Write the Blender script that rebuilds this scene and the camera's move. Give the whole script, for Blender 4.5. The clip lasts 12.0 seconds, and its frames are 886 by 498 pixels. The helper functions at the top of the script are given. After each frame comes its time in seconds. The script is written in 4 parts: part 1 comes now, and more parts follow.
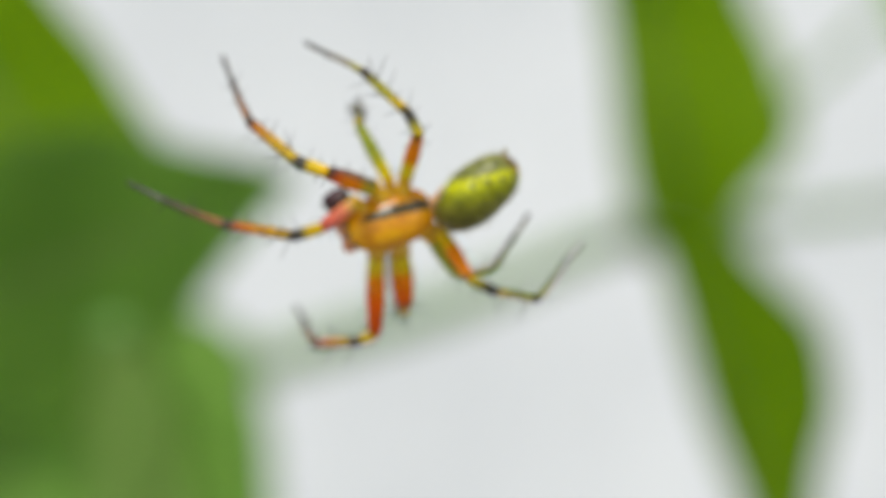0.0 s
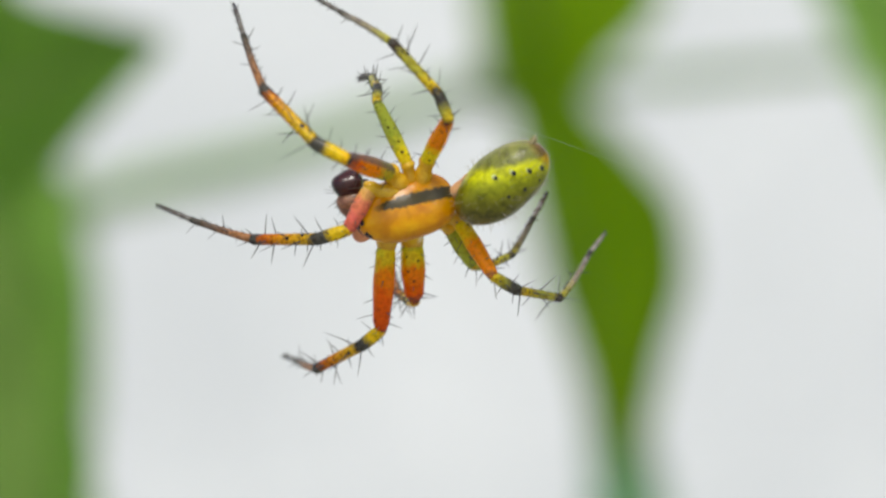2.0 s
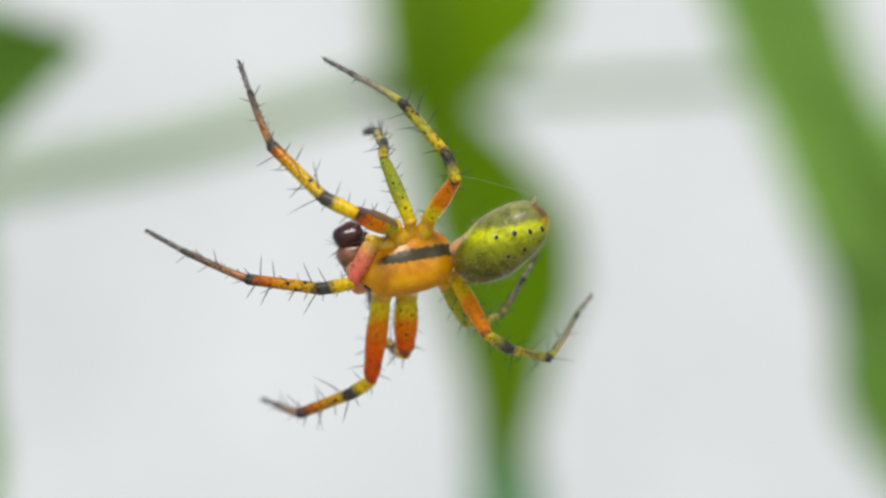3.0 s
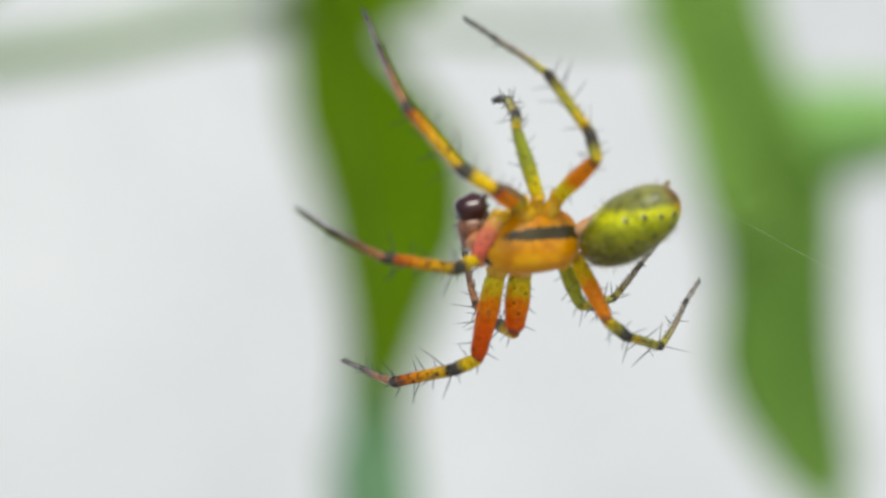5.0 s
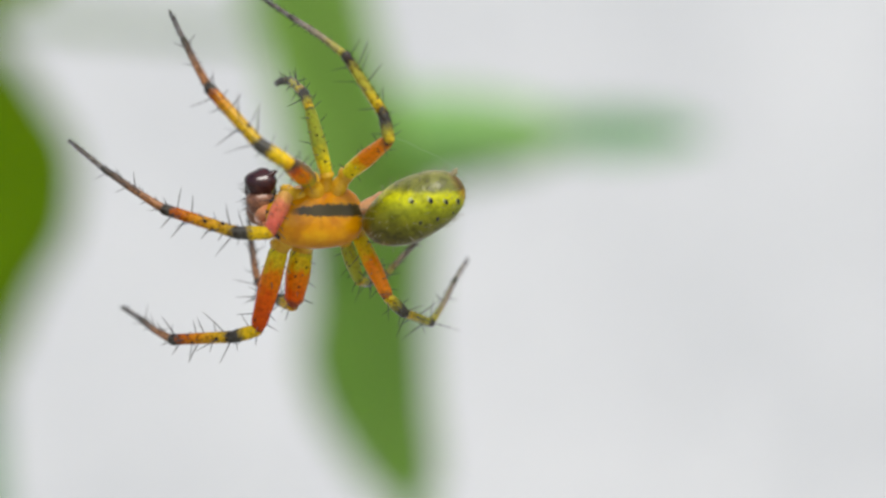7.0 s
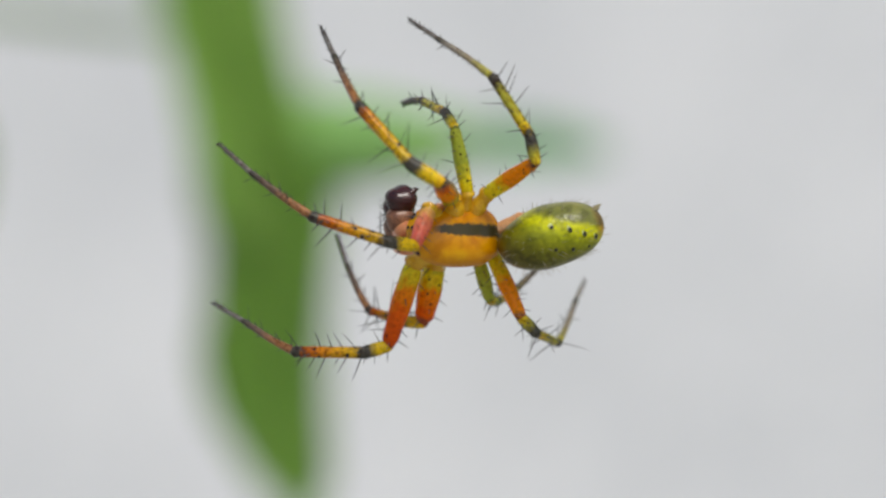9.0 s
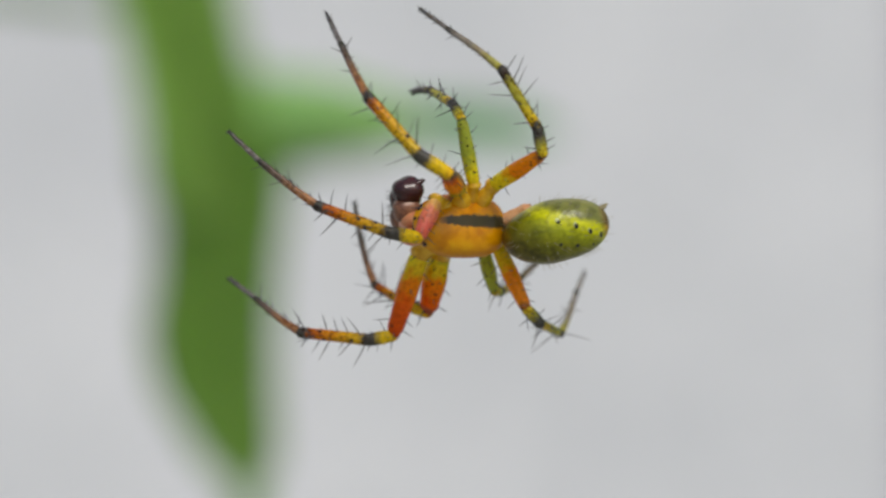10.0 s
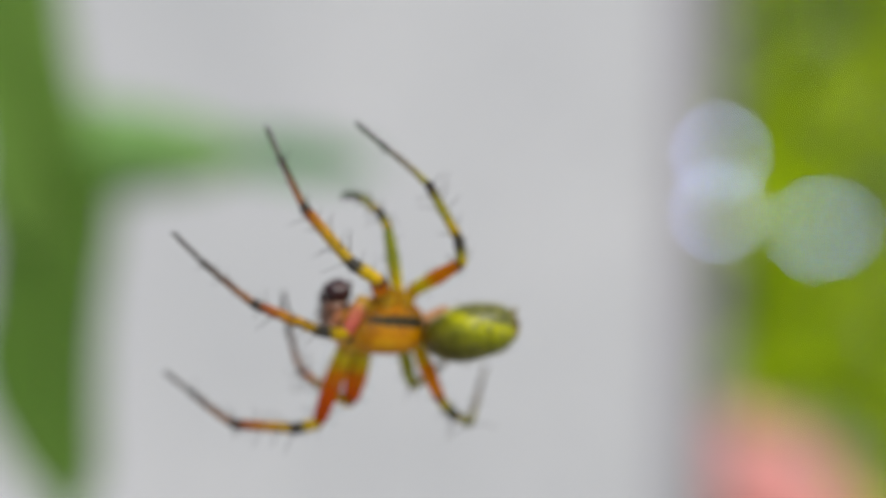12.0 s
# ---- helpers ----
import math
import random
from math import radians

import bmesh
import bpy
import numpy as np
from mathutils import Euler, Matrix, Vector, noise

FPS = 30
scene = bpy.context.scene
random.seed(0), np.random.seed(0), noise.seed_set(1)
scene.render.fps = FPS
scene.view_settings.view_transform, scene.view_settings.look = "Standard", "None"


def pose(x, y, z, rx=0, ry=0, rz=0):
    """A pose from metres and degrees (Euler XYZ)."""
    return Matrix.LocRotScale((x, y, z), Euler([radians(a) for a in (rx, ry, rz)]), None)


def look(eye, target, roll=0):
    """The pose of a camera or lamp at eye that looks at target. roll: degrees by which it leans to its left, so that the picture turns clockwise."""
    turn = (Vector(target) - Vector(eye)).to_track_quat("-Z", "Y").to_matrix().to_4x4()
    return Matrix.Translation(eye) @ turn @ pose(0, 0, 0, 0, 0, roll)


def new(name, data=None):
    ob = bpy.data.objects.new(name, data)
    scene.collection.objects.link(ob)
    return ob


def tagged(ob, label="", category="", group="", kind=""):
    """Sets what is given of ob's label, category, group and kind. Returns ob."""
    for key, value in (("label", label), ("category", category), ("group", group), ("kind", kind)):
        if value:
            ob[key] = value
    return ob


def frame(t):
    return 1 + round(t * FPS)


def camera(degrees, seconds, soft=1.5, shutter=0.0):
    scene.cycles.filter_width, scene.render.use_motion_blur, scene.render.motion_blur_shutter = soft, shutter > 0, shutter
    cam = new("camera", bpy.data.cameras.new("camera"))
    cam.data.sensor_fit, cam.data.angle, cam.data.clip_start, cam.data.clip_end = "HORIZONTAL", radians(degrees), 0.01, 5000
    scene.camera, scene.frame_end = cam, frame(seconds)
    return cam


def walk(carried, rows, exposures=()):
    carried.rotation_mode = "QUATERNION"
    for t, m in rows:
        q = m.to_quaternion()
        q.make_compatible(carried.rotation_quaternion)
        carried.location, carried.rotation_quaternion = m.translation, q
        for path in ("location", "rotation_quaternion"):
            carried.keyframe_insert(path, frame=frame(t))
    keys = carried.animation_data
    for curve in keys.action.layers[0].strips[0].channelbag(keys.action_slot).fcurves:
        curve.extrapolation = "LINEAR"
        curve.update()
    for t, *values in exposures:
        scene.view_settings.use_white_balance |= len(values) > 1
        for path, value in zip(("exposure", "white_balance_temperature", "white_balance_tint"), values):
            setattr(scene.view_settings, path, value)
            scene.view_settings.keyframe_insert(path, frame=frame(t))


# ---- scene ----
# One lens for the whole clip, focused a little over 12 cm ahead, where the spider hangs.
cam = camera(13.15, 12.0, soft=2.5, shutter=0.15)
cam.data.dof.use_dof = True
cam.data.dof.focus_distance = 0.1214
cam.data.dof.aperture_fstop = 44.0

CAMERA_PATH = [
    (0.0, look((0.02604, -0.13082, -0.00650), (0.00379, -0.01299, -0.00192), -17.75)),
    (0.5, look((0.02407, -0.12283, -0.00326), (0.00175, -0.00495, -0.00055), -17.27)),
    (1.0, look((0.02152, -0.11600, -0.00065), (0.00066, 0.00217, -0.00036), -16.65)),
    (1.5, look((0.01955, -0.11546, 0.00153), (-0.00026, 0.00288, 0.00019), -15.71)),
    (2.0, look((0.01778, -0.11952, 0.00359), (0.00119, -0.00077, -0.00114), -14.85)),
    (2.5, look((0.01525, -0.12192, 0.00547), (0.00198, -0.00279, -0.00030), -13.82)),
    (4.5, look((0.00209, -0.11801, 0.01037), (-0.00386, 0.00142, 0.00030), -8.54)),
    (5.0, look((-0.00102, -0.11676, 0.01110), (-0.00432, 0.00271, 0.00029), -7.38)),
    (5.5, look((-0.00405, -0.11881, 0.01200), (-0.00287, 0.00066, 0.00080), -6.49)),
    (6.0, look((-0.00675, -0.11646, 0.01232), (-0.00035, 0.00271, -0.00020), -5.80)),
    (6.5, look((-0.00940, -0.11733, 0.01285), (0.00033, 0.00152, -0.00053), -5.00)),
    (7.0, look((-0.01203, -0.11983, 0.01345), (0.00115, -0.00125, 0.00058), -4.30)),
    (7.5, look((-0.01419, -0.11956, 0.01364), (0.00008, -0.00107, 0.00113), -3.47)),
    (9.5, look((-0.02011, -0.11971, 0.01382), (0.00005, -0.00085, 0.00037), -1.44)),
    (10.0, look((-0.02070, -0.12005, 0.01384), (0.00041, -0.00140, 0.00010), -1.11)),
    (10.5, look((-0.02130, -0.11950, 0.01380), (0.00173, -0.00119, 0.00019), -0.86)),
    (11.0, look((-0.02332, -0.12261, 0.01431), (0.00091, -0.00454, 0.00071), -0.41)),
    (11.5, look((-0.02624, -0.12504, 0.01489), (0.00095, -0.00756, 0.00178), 0.01)),
    (12.0, look((-0.02960, -0.12995, 0.01595), (-0.00053, -0.01292, 0.00286), 0.67)),
]

EXPOSURES = [(0.0, 0.05, 6500, 5), (4.5, 0.06, 6500, 5), (6.5, 0.06, 6500, 5), (7.0, -0.01, 6500, 8), (7.7, -0.06, 6500, 8.5), (9.3, -0.26, 6500, 8), (9.6, -0.29, 6500, 8), (10.0, -0.375, 6500, 8.2), (12.0, -0.43, 6500, 9)]
walk(cam, CAMERA_PATH, EXPOSURES)

# ---- world and light: a bright, thinly overcast day ----
world = bpy.data.worlds.new("overcast_sky")
scene.world = world
world.use_nodes = True
sky = world.node_tree.nodes.new("ShaderNodeTexSky")
sky.sky_type = "NISHITA"
sky.sun_disc = False
sky.sun_elevation = radians(52)
sky.sun_rotation = radians(160)
sky.air_density, sky.dust_density, sky.ozone_density = 1.0, 3.0, 1.0
background = world.node_tree.nodes["Background"]
background.inputs["Strength"].default_value = 0.130
world.node_tree.links.new(sky.outputs["Color"], background.inputs["Color"])

sun_data = bpy.data.lights.new("sun", "SUN")
sun_data.energy, sun_data.angle, sun_data.color = 1.8, radians(20), (1.0, 0.97, 0.93)
sun = new("sun", sun_data)
sun.matrix_world = look((0.45, -1.2, 2.2), (0, 0, 0))

# ---- materials ----
def node_material(name):
    m = bpy.data.materials.new(name)
    m.use_nodes = True
    return m, m.node_tree.nodes, m.node_tree.links, m.node_tree.nodes["Principled BSDF"]


def value_noise(nodes, links, scale, detail=4.0, coords="Object"):
    tc = nodes.new("ShaderNodeTexCoord")
    n = nodes.new("ShaderNodeTexNoise")
    n.inputs["Scale"].default_value, n.inputs["Detail"].default_value = scale, detail
    links.new(tc.outputs[coords], n.inputs["Vector"])
    return n.outputs["Fac"]


def ramp(nodes, links, source, stops):
    r = nodes.new("ShaderNodeValToRGB")
    while len(r.color_ramp.elements) < len(stops):
        r.color_ramp.elements.new(0.5)
    for e, (p, col) in zip(r.color_ramp.elements, stops):
        e.position, e.color = p, (*col, 1)
    links.new(source, r.inputs["Fac"])
    return r.outputs["Color"]


def mix(nodes, links, fac, a, b, mode="MIX"):
    m = nodes.new("ShaderNodeMix")
    m.data_type, m.blend_type = "RGBA", mode
    for key, v in ((0, fac), (6, a), (7, b)):
        if isinstance(v, (int, float)):
            m.inputs[key].default_value = v
        elif isinstance(v, tuple):
            m.inputs[key].default_value = (*v, 1)
        else:
            links.new(v, m.inputs[key])
    return m.outputs[2]


def arith(nodes, links, op, a, b=0.0, c=0.0):
    m = nodes.new("ShaderNodeMath")
    m.operation = op
    for key, v in enumerate((a, b, c)):
        if isinstance(v, (int, float)):
            m.inputs[key].default_value = v
        else:
            links.new(v, m.inputs[key])
    return m.outputs[0]


def bump(nodes, links, bsdf, source, strength, distance):
    b = nodes.new("ShaderNodeBump")
    b.inputs["Strength"].default_value, b.inputs["Distance"].default_value = strength, distance
    links.new(source, b.inputs["Height"])
    links.new(b.outputs["Normal"], bsdf.inputs["Normal"])


def mottled(name, dark, light, scale, roughness=0.6, bump_distance=0.0, fine=6.0):
    """A surface that varies between two colours at two scales."""
    m, nodes, links, bsdf = node_material(name)
    a, b = value_noise(nodes, links, scale), value_noise(nodes, links, scale * fine, 6.0)
    f = arith(nodes, links, "MULTIPLY_ADD", b, 0.45, arith(nodes, links, "MULTIPLY", a, 0.55))
    links.new(ramp(nodes, links, f, [(0.35, dark), (0.65, light)]), bsdf.inputs["Base Color"])
    bsdf.inputs["Roughness"].default_value = roughness
    if bump_distance:
        bump(nodes, links, bsdf, b, 0.5, bump_distance)
    return m


def skin(name, stops, spots=0.0, roughness=0.24, back=None, blotches=0.85, glow=0.2):
    """Leg skin: colour bands run along the segment (u), with fine dark specks and a little translucence."""
    m, nodes, links, bsdf = node_material(name)
    uv = nodes.new("ShaderNodeUVMap")
    uv.uv_map = "along"
    sep = nodes.new("ShaderNodeSeparateXYZ")
    links.new(uv.outputs["UV"], sep.inputs[0])
    wob = value_noise(nodes, links, 5000.0, 3.0)
    u = arith(nodes, links, "ADD", sep.outputs["X"], arith(nodes, links, "MULTIPLY_ADD", wob, 0.34, -0.17))
    col = ramp(nodes, links, u, stops)
    grain = value_noise(nodes, links, 16000.0, 5.0)
    col = mix(nodes, links, 0.35, col, ramp(nodes, links, grain, [(0.3, (0.60, 0.57, 0.52)), (0.6, (1.0, 1.0, 1.0))]), "MULTIPLY")
    patch = value_noise(nodes, links, 8500.0, 3.0)
    col = mix(nodes, links, blotches, col, ramp(nodes, links, patch, [(0.35, (0.30, 0.22, 0.16)), (0.49, (0.90, 0.86, 0.80)), (0.62, (1.0, 1.0, 1.0))]), "MULTIPLY")
    if spots:
        tc = nodes.new("ShaderNodeTexCoord")
        v = nodes.new("ShaderNodeTexVoronoi")
        v.inputs["Scale"].default_value = 3400.0
        links.new(tc.outputs["Object"], v.inputs["Vector"])
        f = ramp(nodes, links, v.outputs["Distance"], [(spots, (1, 1, 1)), (spots + 0.07, (0, 0, 0))])
        col = mix(nodes, links, f, col, (0.03, 0.02, 0.015))
    if back:
        # A dusky stripe along the segment's upper side.
        place = nodes.new("ShaderNodeTexCoord")
        dot = nodes.new("ShaderNodeVectorMath")
        dot.operation = "DOT_PRODUCT"
        dot.inputs[1].default_value = back
        links.new(place.outputs["Object"], dot.inputs[0])
        f = ramp(nodes, links, arith(nodes, links, "MULTIPLY_ADD", wob, 0.25, dot.outputs["Value"]), [(0.35, (0, 0, 0)), (0.62, (0.85, 0.85, 0.85))])
        col = mix(nodes, links, f, col, (0.11, 0.085, 0.09))
    links.new(col, bsdf.inputs["Base Color"])
    bsdf.inputs["Roughness"].default_value = roughness
    bsdf.inputs["Specular IOR Level"].default_value = 0.18
    bsdf.inputs["Subsurface Weight"].default_value = glow
    bsdf.inputs["Subsurface Radius"].default_value = (1.0, 0.6, 0.12)
    bsdf.inputs["Subsurface Scale"].default_value = 0.0002 if glow < 0.3 else 0.0005
    bump(nodes, links, bsdf, grain, 0.35, 0.00002)
    return m


GREEN, LIME, YELLOW = (0.44, 0.48, 0.045), (0.97, 0.80, 0.02), (0.86, 0.59, 0.010)
ORANGE, RUST, UMBER = (0.96, 0.29, 0.001), (0.84, 0.13, 0.001), (0.07, 0.05, 0.04)
OLIVE, LEAFY = (0.48, 0.45, 0.05), (0.40, 0.46, 0.05)
TAN, GREY, SOOT = (0.42, 0.20, 0.085), (0.25, 0.235, 0.22), (0.080, 0.076, 0.062)


def carapace_material():
    m, nodes, links, bsdf = node_material("carapace_shell")
    tc = nodes.new("ShaderNodeTexCoord")
    sep = nodes.new("ShaderNodeSeparateXYZ")
    links.new(tc.outputs["Object"], sep.inputs[0])
    n = value_noise(nodes, links, 1800.0, 5.0)
    shell = ramp(nodes, links, n, [(0.3, (0.62, 0.235, 0.0005)), (0.55, (0.71, 0.32, 0.001)), (0.8, (0.79, 0.43, 0.004))])
    turn = arith(nodes, links, "MULTIPLY", arith(nodes, links, "ARCTAN2", sep.outputs["Y"], sep.outputs["X"]), 7.0)
    rays = arith(nodes, links, "MULTIPLY_ADD", n, 1.4, arith(nodes, links, "MULTIPLY", arith(nodes, links, "SINE", turn), 0.22))
    shell = mix(nodes, links, 0.28, shell, ramp(nodes, links, rays, [(0.42, (0.62, 0.48, 0.35)), (0.62, (1, 1, 1))]), "MULTIPLY")
    side = ramp(nodes, links, arith(nodes, links, "MULTIPLY_ADD", sep.outputs["Y"], 480.0, 0.5), [(0.05, (0.80, 0.46, 0.36)), (0.34, (0.95, 0.92, 0.9)), (0.85, (1, 1, 1)), (1.0, (0.8, 0.7, 0.6))])
    shell = mix(nodes, links, 0.8, shell, side, "MULTIPLY")
    fine = value_noise(nodes, links, 6000.0, 4.0)
    y = arith(nodes, links, "ADD", sep.outputs["Y"], arith(nodes, links, "MULTIPLY_ADD", fine, 0.00022, -0.00011))
    away = arith(nodes, links, "ABSOLUTE", arith(nodes, links, "ADD", y, 0.00004))
    taper = arith(nodes, links, "MINIMUM", arith(nodes, links, "MULTIPLY_ADD", sep.outputs["X"], -0.17, 0.00025), 0.00024)
    across = ramp(nodes, links, arith(nodes, links, "DIVIDE", away, arith(nodes, links, "MAXIMUM", taper, 0.00005)), [(0.70, (1, 1, 1)), (1.05, (0, 0, 0))])
    ahead = ramp(nodes, links, arith(nodes, links, "MULTIPLY_ADD", sep.outputs["X"], 300.0, 0.48), [(0.68, (1, 1, 1)), (0.80, (0, 0, 0))])
    up = ramp(nodes, links, arith(nodes, links, "MULTIPLY", sep.outputs["Z"], 1000.0), [(0.05, (0, 0, 0)), (0.15, (1, 1, 1))])
    band = mix(nodes, links, 1.0, mix(nodes, links, 1.0, across, ahead, "MULTIPLY"), up, "MULTIPLY")
    links.new(mix(nodes, links, band, shell, (0.060, 0.048, 0.016)), bsdf.inputs["Base Color"])
    bsdf.inputs["Roughness"].default_value = 0.2
    bsdf.inputs["Specular IOR Level"].default_value = 0.2
    bsdf.inputs["Subsurface Weight"].default_value = 0.15
    bsdf.inputs["Subsurface Radius"].default_value = (1.0, 0.45, 0.1)
    bsdf.inputs["Subsurface Scale"].default_value = 0.0003
    bsdf.inputs["Coat Weight"].default_value = 0.3
    bsdf.inputs["Coat Roughness"].default_value = 0.07
    bump(nodes, links, bsdf, arith(nodes, links, "MULTIPLY_ADD", n, 2.0, fine), 0.5, 0.00004)
    return m


def abdomen_material():
    m, nodes, links, bsdf = node_material("abdomen_skin")
    tc = nodes.new("ShaderNodeTexCoord")
    sep = nodes.new("ShaderNodeSeparateXYZ")
    links.new(tc.outputs["Object"], sep.inputs[0])
    n = value_noise(nodes, links, 2200.0, 5.0)
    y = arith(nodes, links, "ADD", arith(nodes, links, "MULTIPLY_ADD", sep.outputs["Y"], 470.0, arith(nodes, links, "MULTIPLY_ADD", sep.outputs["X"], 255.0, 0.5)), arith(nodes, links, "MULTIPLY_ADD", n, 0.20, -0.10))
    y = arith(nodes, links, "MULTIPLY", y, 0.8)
    # Flank pattern; its lower olive is deepened further to stand in for shade.
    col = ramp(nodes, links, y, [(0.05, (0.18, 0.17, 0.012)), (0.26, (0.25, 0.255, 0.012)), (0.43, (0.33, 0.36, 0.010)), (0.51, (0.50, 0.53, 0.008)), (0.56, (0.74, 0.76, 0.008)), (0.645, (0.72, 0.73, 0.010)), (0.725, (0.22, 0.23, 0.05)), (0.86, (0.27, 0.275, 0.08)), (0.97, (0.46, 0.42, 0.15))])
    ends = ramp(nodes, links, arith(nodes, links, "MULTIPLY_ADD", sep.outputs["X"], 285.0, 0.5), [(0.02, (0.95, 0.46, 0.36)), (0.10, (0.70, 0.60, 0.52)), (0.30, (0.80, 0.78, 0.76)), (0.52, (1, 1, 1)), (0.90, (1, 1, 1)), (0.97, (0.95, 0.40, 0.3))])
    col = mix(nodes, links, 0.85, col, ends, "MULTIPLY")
    blotch = value_noise(nodes, links, 3600.0, 3.0)
    col = mix(nodes, links, 0.8, col, ramp(nodes, links, blotch, [(0.36, (0.50, 0.50, 0.42)), (0.52, (0.97, 0.97, 0.92)), (0.66, (1.1, 1.08, 0.9))]), "MULTIPLY")
    v = nodes.new("ShaderNodeTexVoronoi")
    v.inputs["Scale"].default_value = 7000.0
    v.inputs["Randomness"].default_value = 1.0
    links.new(tc.outputs["Object"], v.inputs["Vector"])
    cells = ramp(nodes, links, v.outputs["Distance"], [(0.1, (1.0, 1.0, 1.0)), (0.7, (0.62, 0.63, 0.5))])
    col = mix(nodes, links, 0.5, col, cells, "MULTIPLY")
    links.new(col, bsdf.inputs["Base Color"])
    bsdf.inputs["Roughness"].default_value = 0.3
    bsdf.inputs["Specular IOR Level"].default_value = 0.3
    bsdf.inputs["Coat Weight"].default_value = 0.06
    bsdf.inputs["Coat Roughness"].default_value = 0.1
    bsdf.inputs["Subsurface Weight"].default_value = 0.2
    bsdf.inputs["Subsurface Radius"].default_value = (0.8, 1.0, 0.15)
    bsdf.inputs["Subsurface Scale"].default_value = 0.0003
    bump(nodes, links, bsdf, v.outputs["Distance"], 0.4, 0.00003)
    return m


def leaf_material(name, dark, light, through_light=0.4):
    m, nodes, links, bsdf = node_material(name)
    uv = nodes.new("ShaderNodeUVMap")
    uv.uv_map = "along"
    sep = nodes.new("ShaderNodeSeparateXYZ")
    links.new(uv.outputs["UV"], sep.inputs[0])
    a, b = value_noise(nodes, links, 140.0), value_noise(nodes, links, 1500.0, 6.0)
    f = arith(nodes, links, "MULTIPLY_ADD", b, 0.35, arith(nodes, links, "MULTIPLY", a, 0.65))
    col = ramp(nodes, links, f, [(0.3, dark), (0.7, light)])
    rib = ramp(nodes, links, arith(nodes, links, "ABSOLUTE", arith(nodes, links, "SUBTRACT", sep.outputs["Y"], 0.5)), [(0.0, (1, 1, 1)), (0.05, (0, 0, 0))])
    col = mix(nodes, links, rib, col, (0.22, 0.34, 0.08))
    links.new(col, bsdf.inputs["Base Color"])
    bsdf.inputs["Roughness"].default_value = 0.5
    bsdf.inputs["Specular IOR Level"].default_value = 0.25
    glow = nodes.new("ShaderNodeBsdfTranslucent")
    links.new(col, glow.inputs["Color"])
    blend = nodes.new("ShaderNodeMixShader")
    blend.inputs[0].default_value = through_light
    links.new(bsdf.outputs[0], blend.inputs[1])
    links.new(glow.outputs[0], blend.inputs[2])
    links.new(blend.outputs[0], nodes["Material Output"].inputs["Surface"])
    bump(nodes, links, bsdf, b, 0.3, 0.0003)
    return m


def plain(name, col, roughness, metallic=0.0):
    return mottled(name, tuple(c * 0.75 for c in col), tuple(min(1, c * 1.15) for c in col), 3000.0, roughness)


MAT_PLASTER = mottled("white_plaster", (0.69, 0.71, 0.725), (0.85, 0.862, 0.868), 11.0, 0.85, 0.001)
MAT_EDGE_SHADE = mottled("pale_edge_shade", (0.58, 0.56, 0.60), (0.70, 0.68, 0.72), 9.0, 0.7)
MAT_STRIP = mottled("mid_grey_strip", (0.24, 0.24, 0.21), (0.34, 0.335, 0.30), 9.0, 0.8)
MAT_BOUNCE_GROUND = mottled("pale_bounce_ground", (0.30, 0.29, 0.26), (0.42, 0.41, 0.37), 3.0, 0.95, 0.02)
MAT_LEAF = leaf_material("fresh_leaf", (0.21, 0.38, 0.003), (0.33, 0.52, 0.006))
MAT_LEAF_LIGHT = leaf_material("pale_leaf", (0.285, 0.50, 0.095), (0.385, 0.61, 0.135), 0.25)
MAT_SHOOT_TIP = leaf_material("young_leaf", (0.30, 0.58, 0.28), (0.42, 0.70, 0.38), 0.25)
MAT_PALE_BACK = leaf_material("leaf_underside", (0.30, 0.46, 0.11), (0.42, 0.60, 0.17))
MAT_LEAF_DARK = leaf_material("shaded_leaf", (0.15, 0.31, 0.04), (0.24, 0.43, 0.06))
MAT_STEM = mottled("green_stem", (0.19, 0.40, 0.09), (0.27, 0.50, 0.13), 200.0, 0.5)
MAT_STEM_BLUE = mottled("bluish_stem", (0.13, 0.29, 0.13), (0.19, 0.37, 0.18), 200.0, 0.5)
MAT_STEM_PALE = mottled("pale_stem", (0.20, 0.32, 0.12), (0.31, 0.43, 0.19), 200.0, 0.5)
MAT_NODE = mottled("knotty_bark", (0.12, 0.13, 0.10), (0.22, 0.23, 0.18), 400.0, 0.7)
MAT_CARAPACE = carapace_material()
MAT_ABDOMEN = abdomen_material()
MAT_SPINE = plain("bristle", (0.05, 0.045, 0.042), 0.45)
MAT_HAIR = plain("pale_hair", (0.34, 0.30, 0.20), 0.5)
MAT_DOT = plain("black_dot", (0.012, 0.012, 0.01), 0.3)
MAT_PALE_SPOT = plain("pale_spot", (0.58, 0.62, 0.22), 0.4)
MAT_BULB = mottled("dark_shiny_bulb", (0.014, 0.010, 0.014), (0.08, 0.022, 0.02), 2800.0, 0.2)
MAT_PALP = mottled("reddish_palp", (0.07, 0.020, 0.016), (0.44, 0.21, 0.11), 3600.0, 0.3)
MAT_PINK = mottled("pinkish_jaw", (0.58, 0.16, 0.06), (0.74, 0.34, 0.15), 2500.0, 0.3)
MAT_WAIST = mottled("pinkish_waist", (0.60, 0.26, 0.10), (0.78, 0.44, 0.20), 2500.0, 0.25)
MAT_SPINNERET = plain("spinneret", (0.36, 0.31, 0.15), 0.5)
MAT_MOUND = mottled("brown_mound", (0.10, 0.035, 0.012), (0.24, 0.08, 0.02), 3000.0, 0.25)
MAT_EYE = plain("eye", (0.01, 0.01, 0.012), 0.08)
MAT_COXA = mottled("amber_coxa", (0.62, 0.30, 0.010), (0.86, 0.56, 0.03), 3200.0, 0.13)
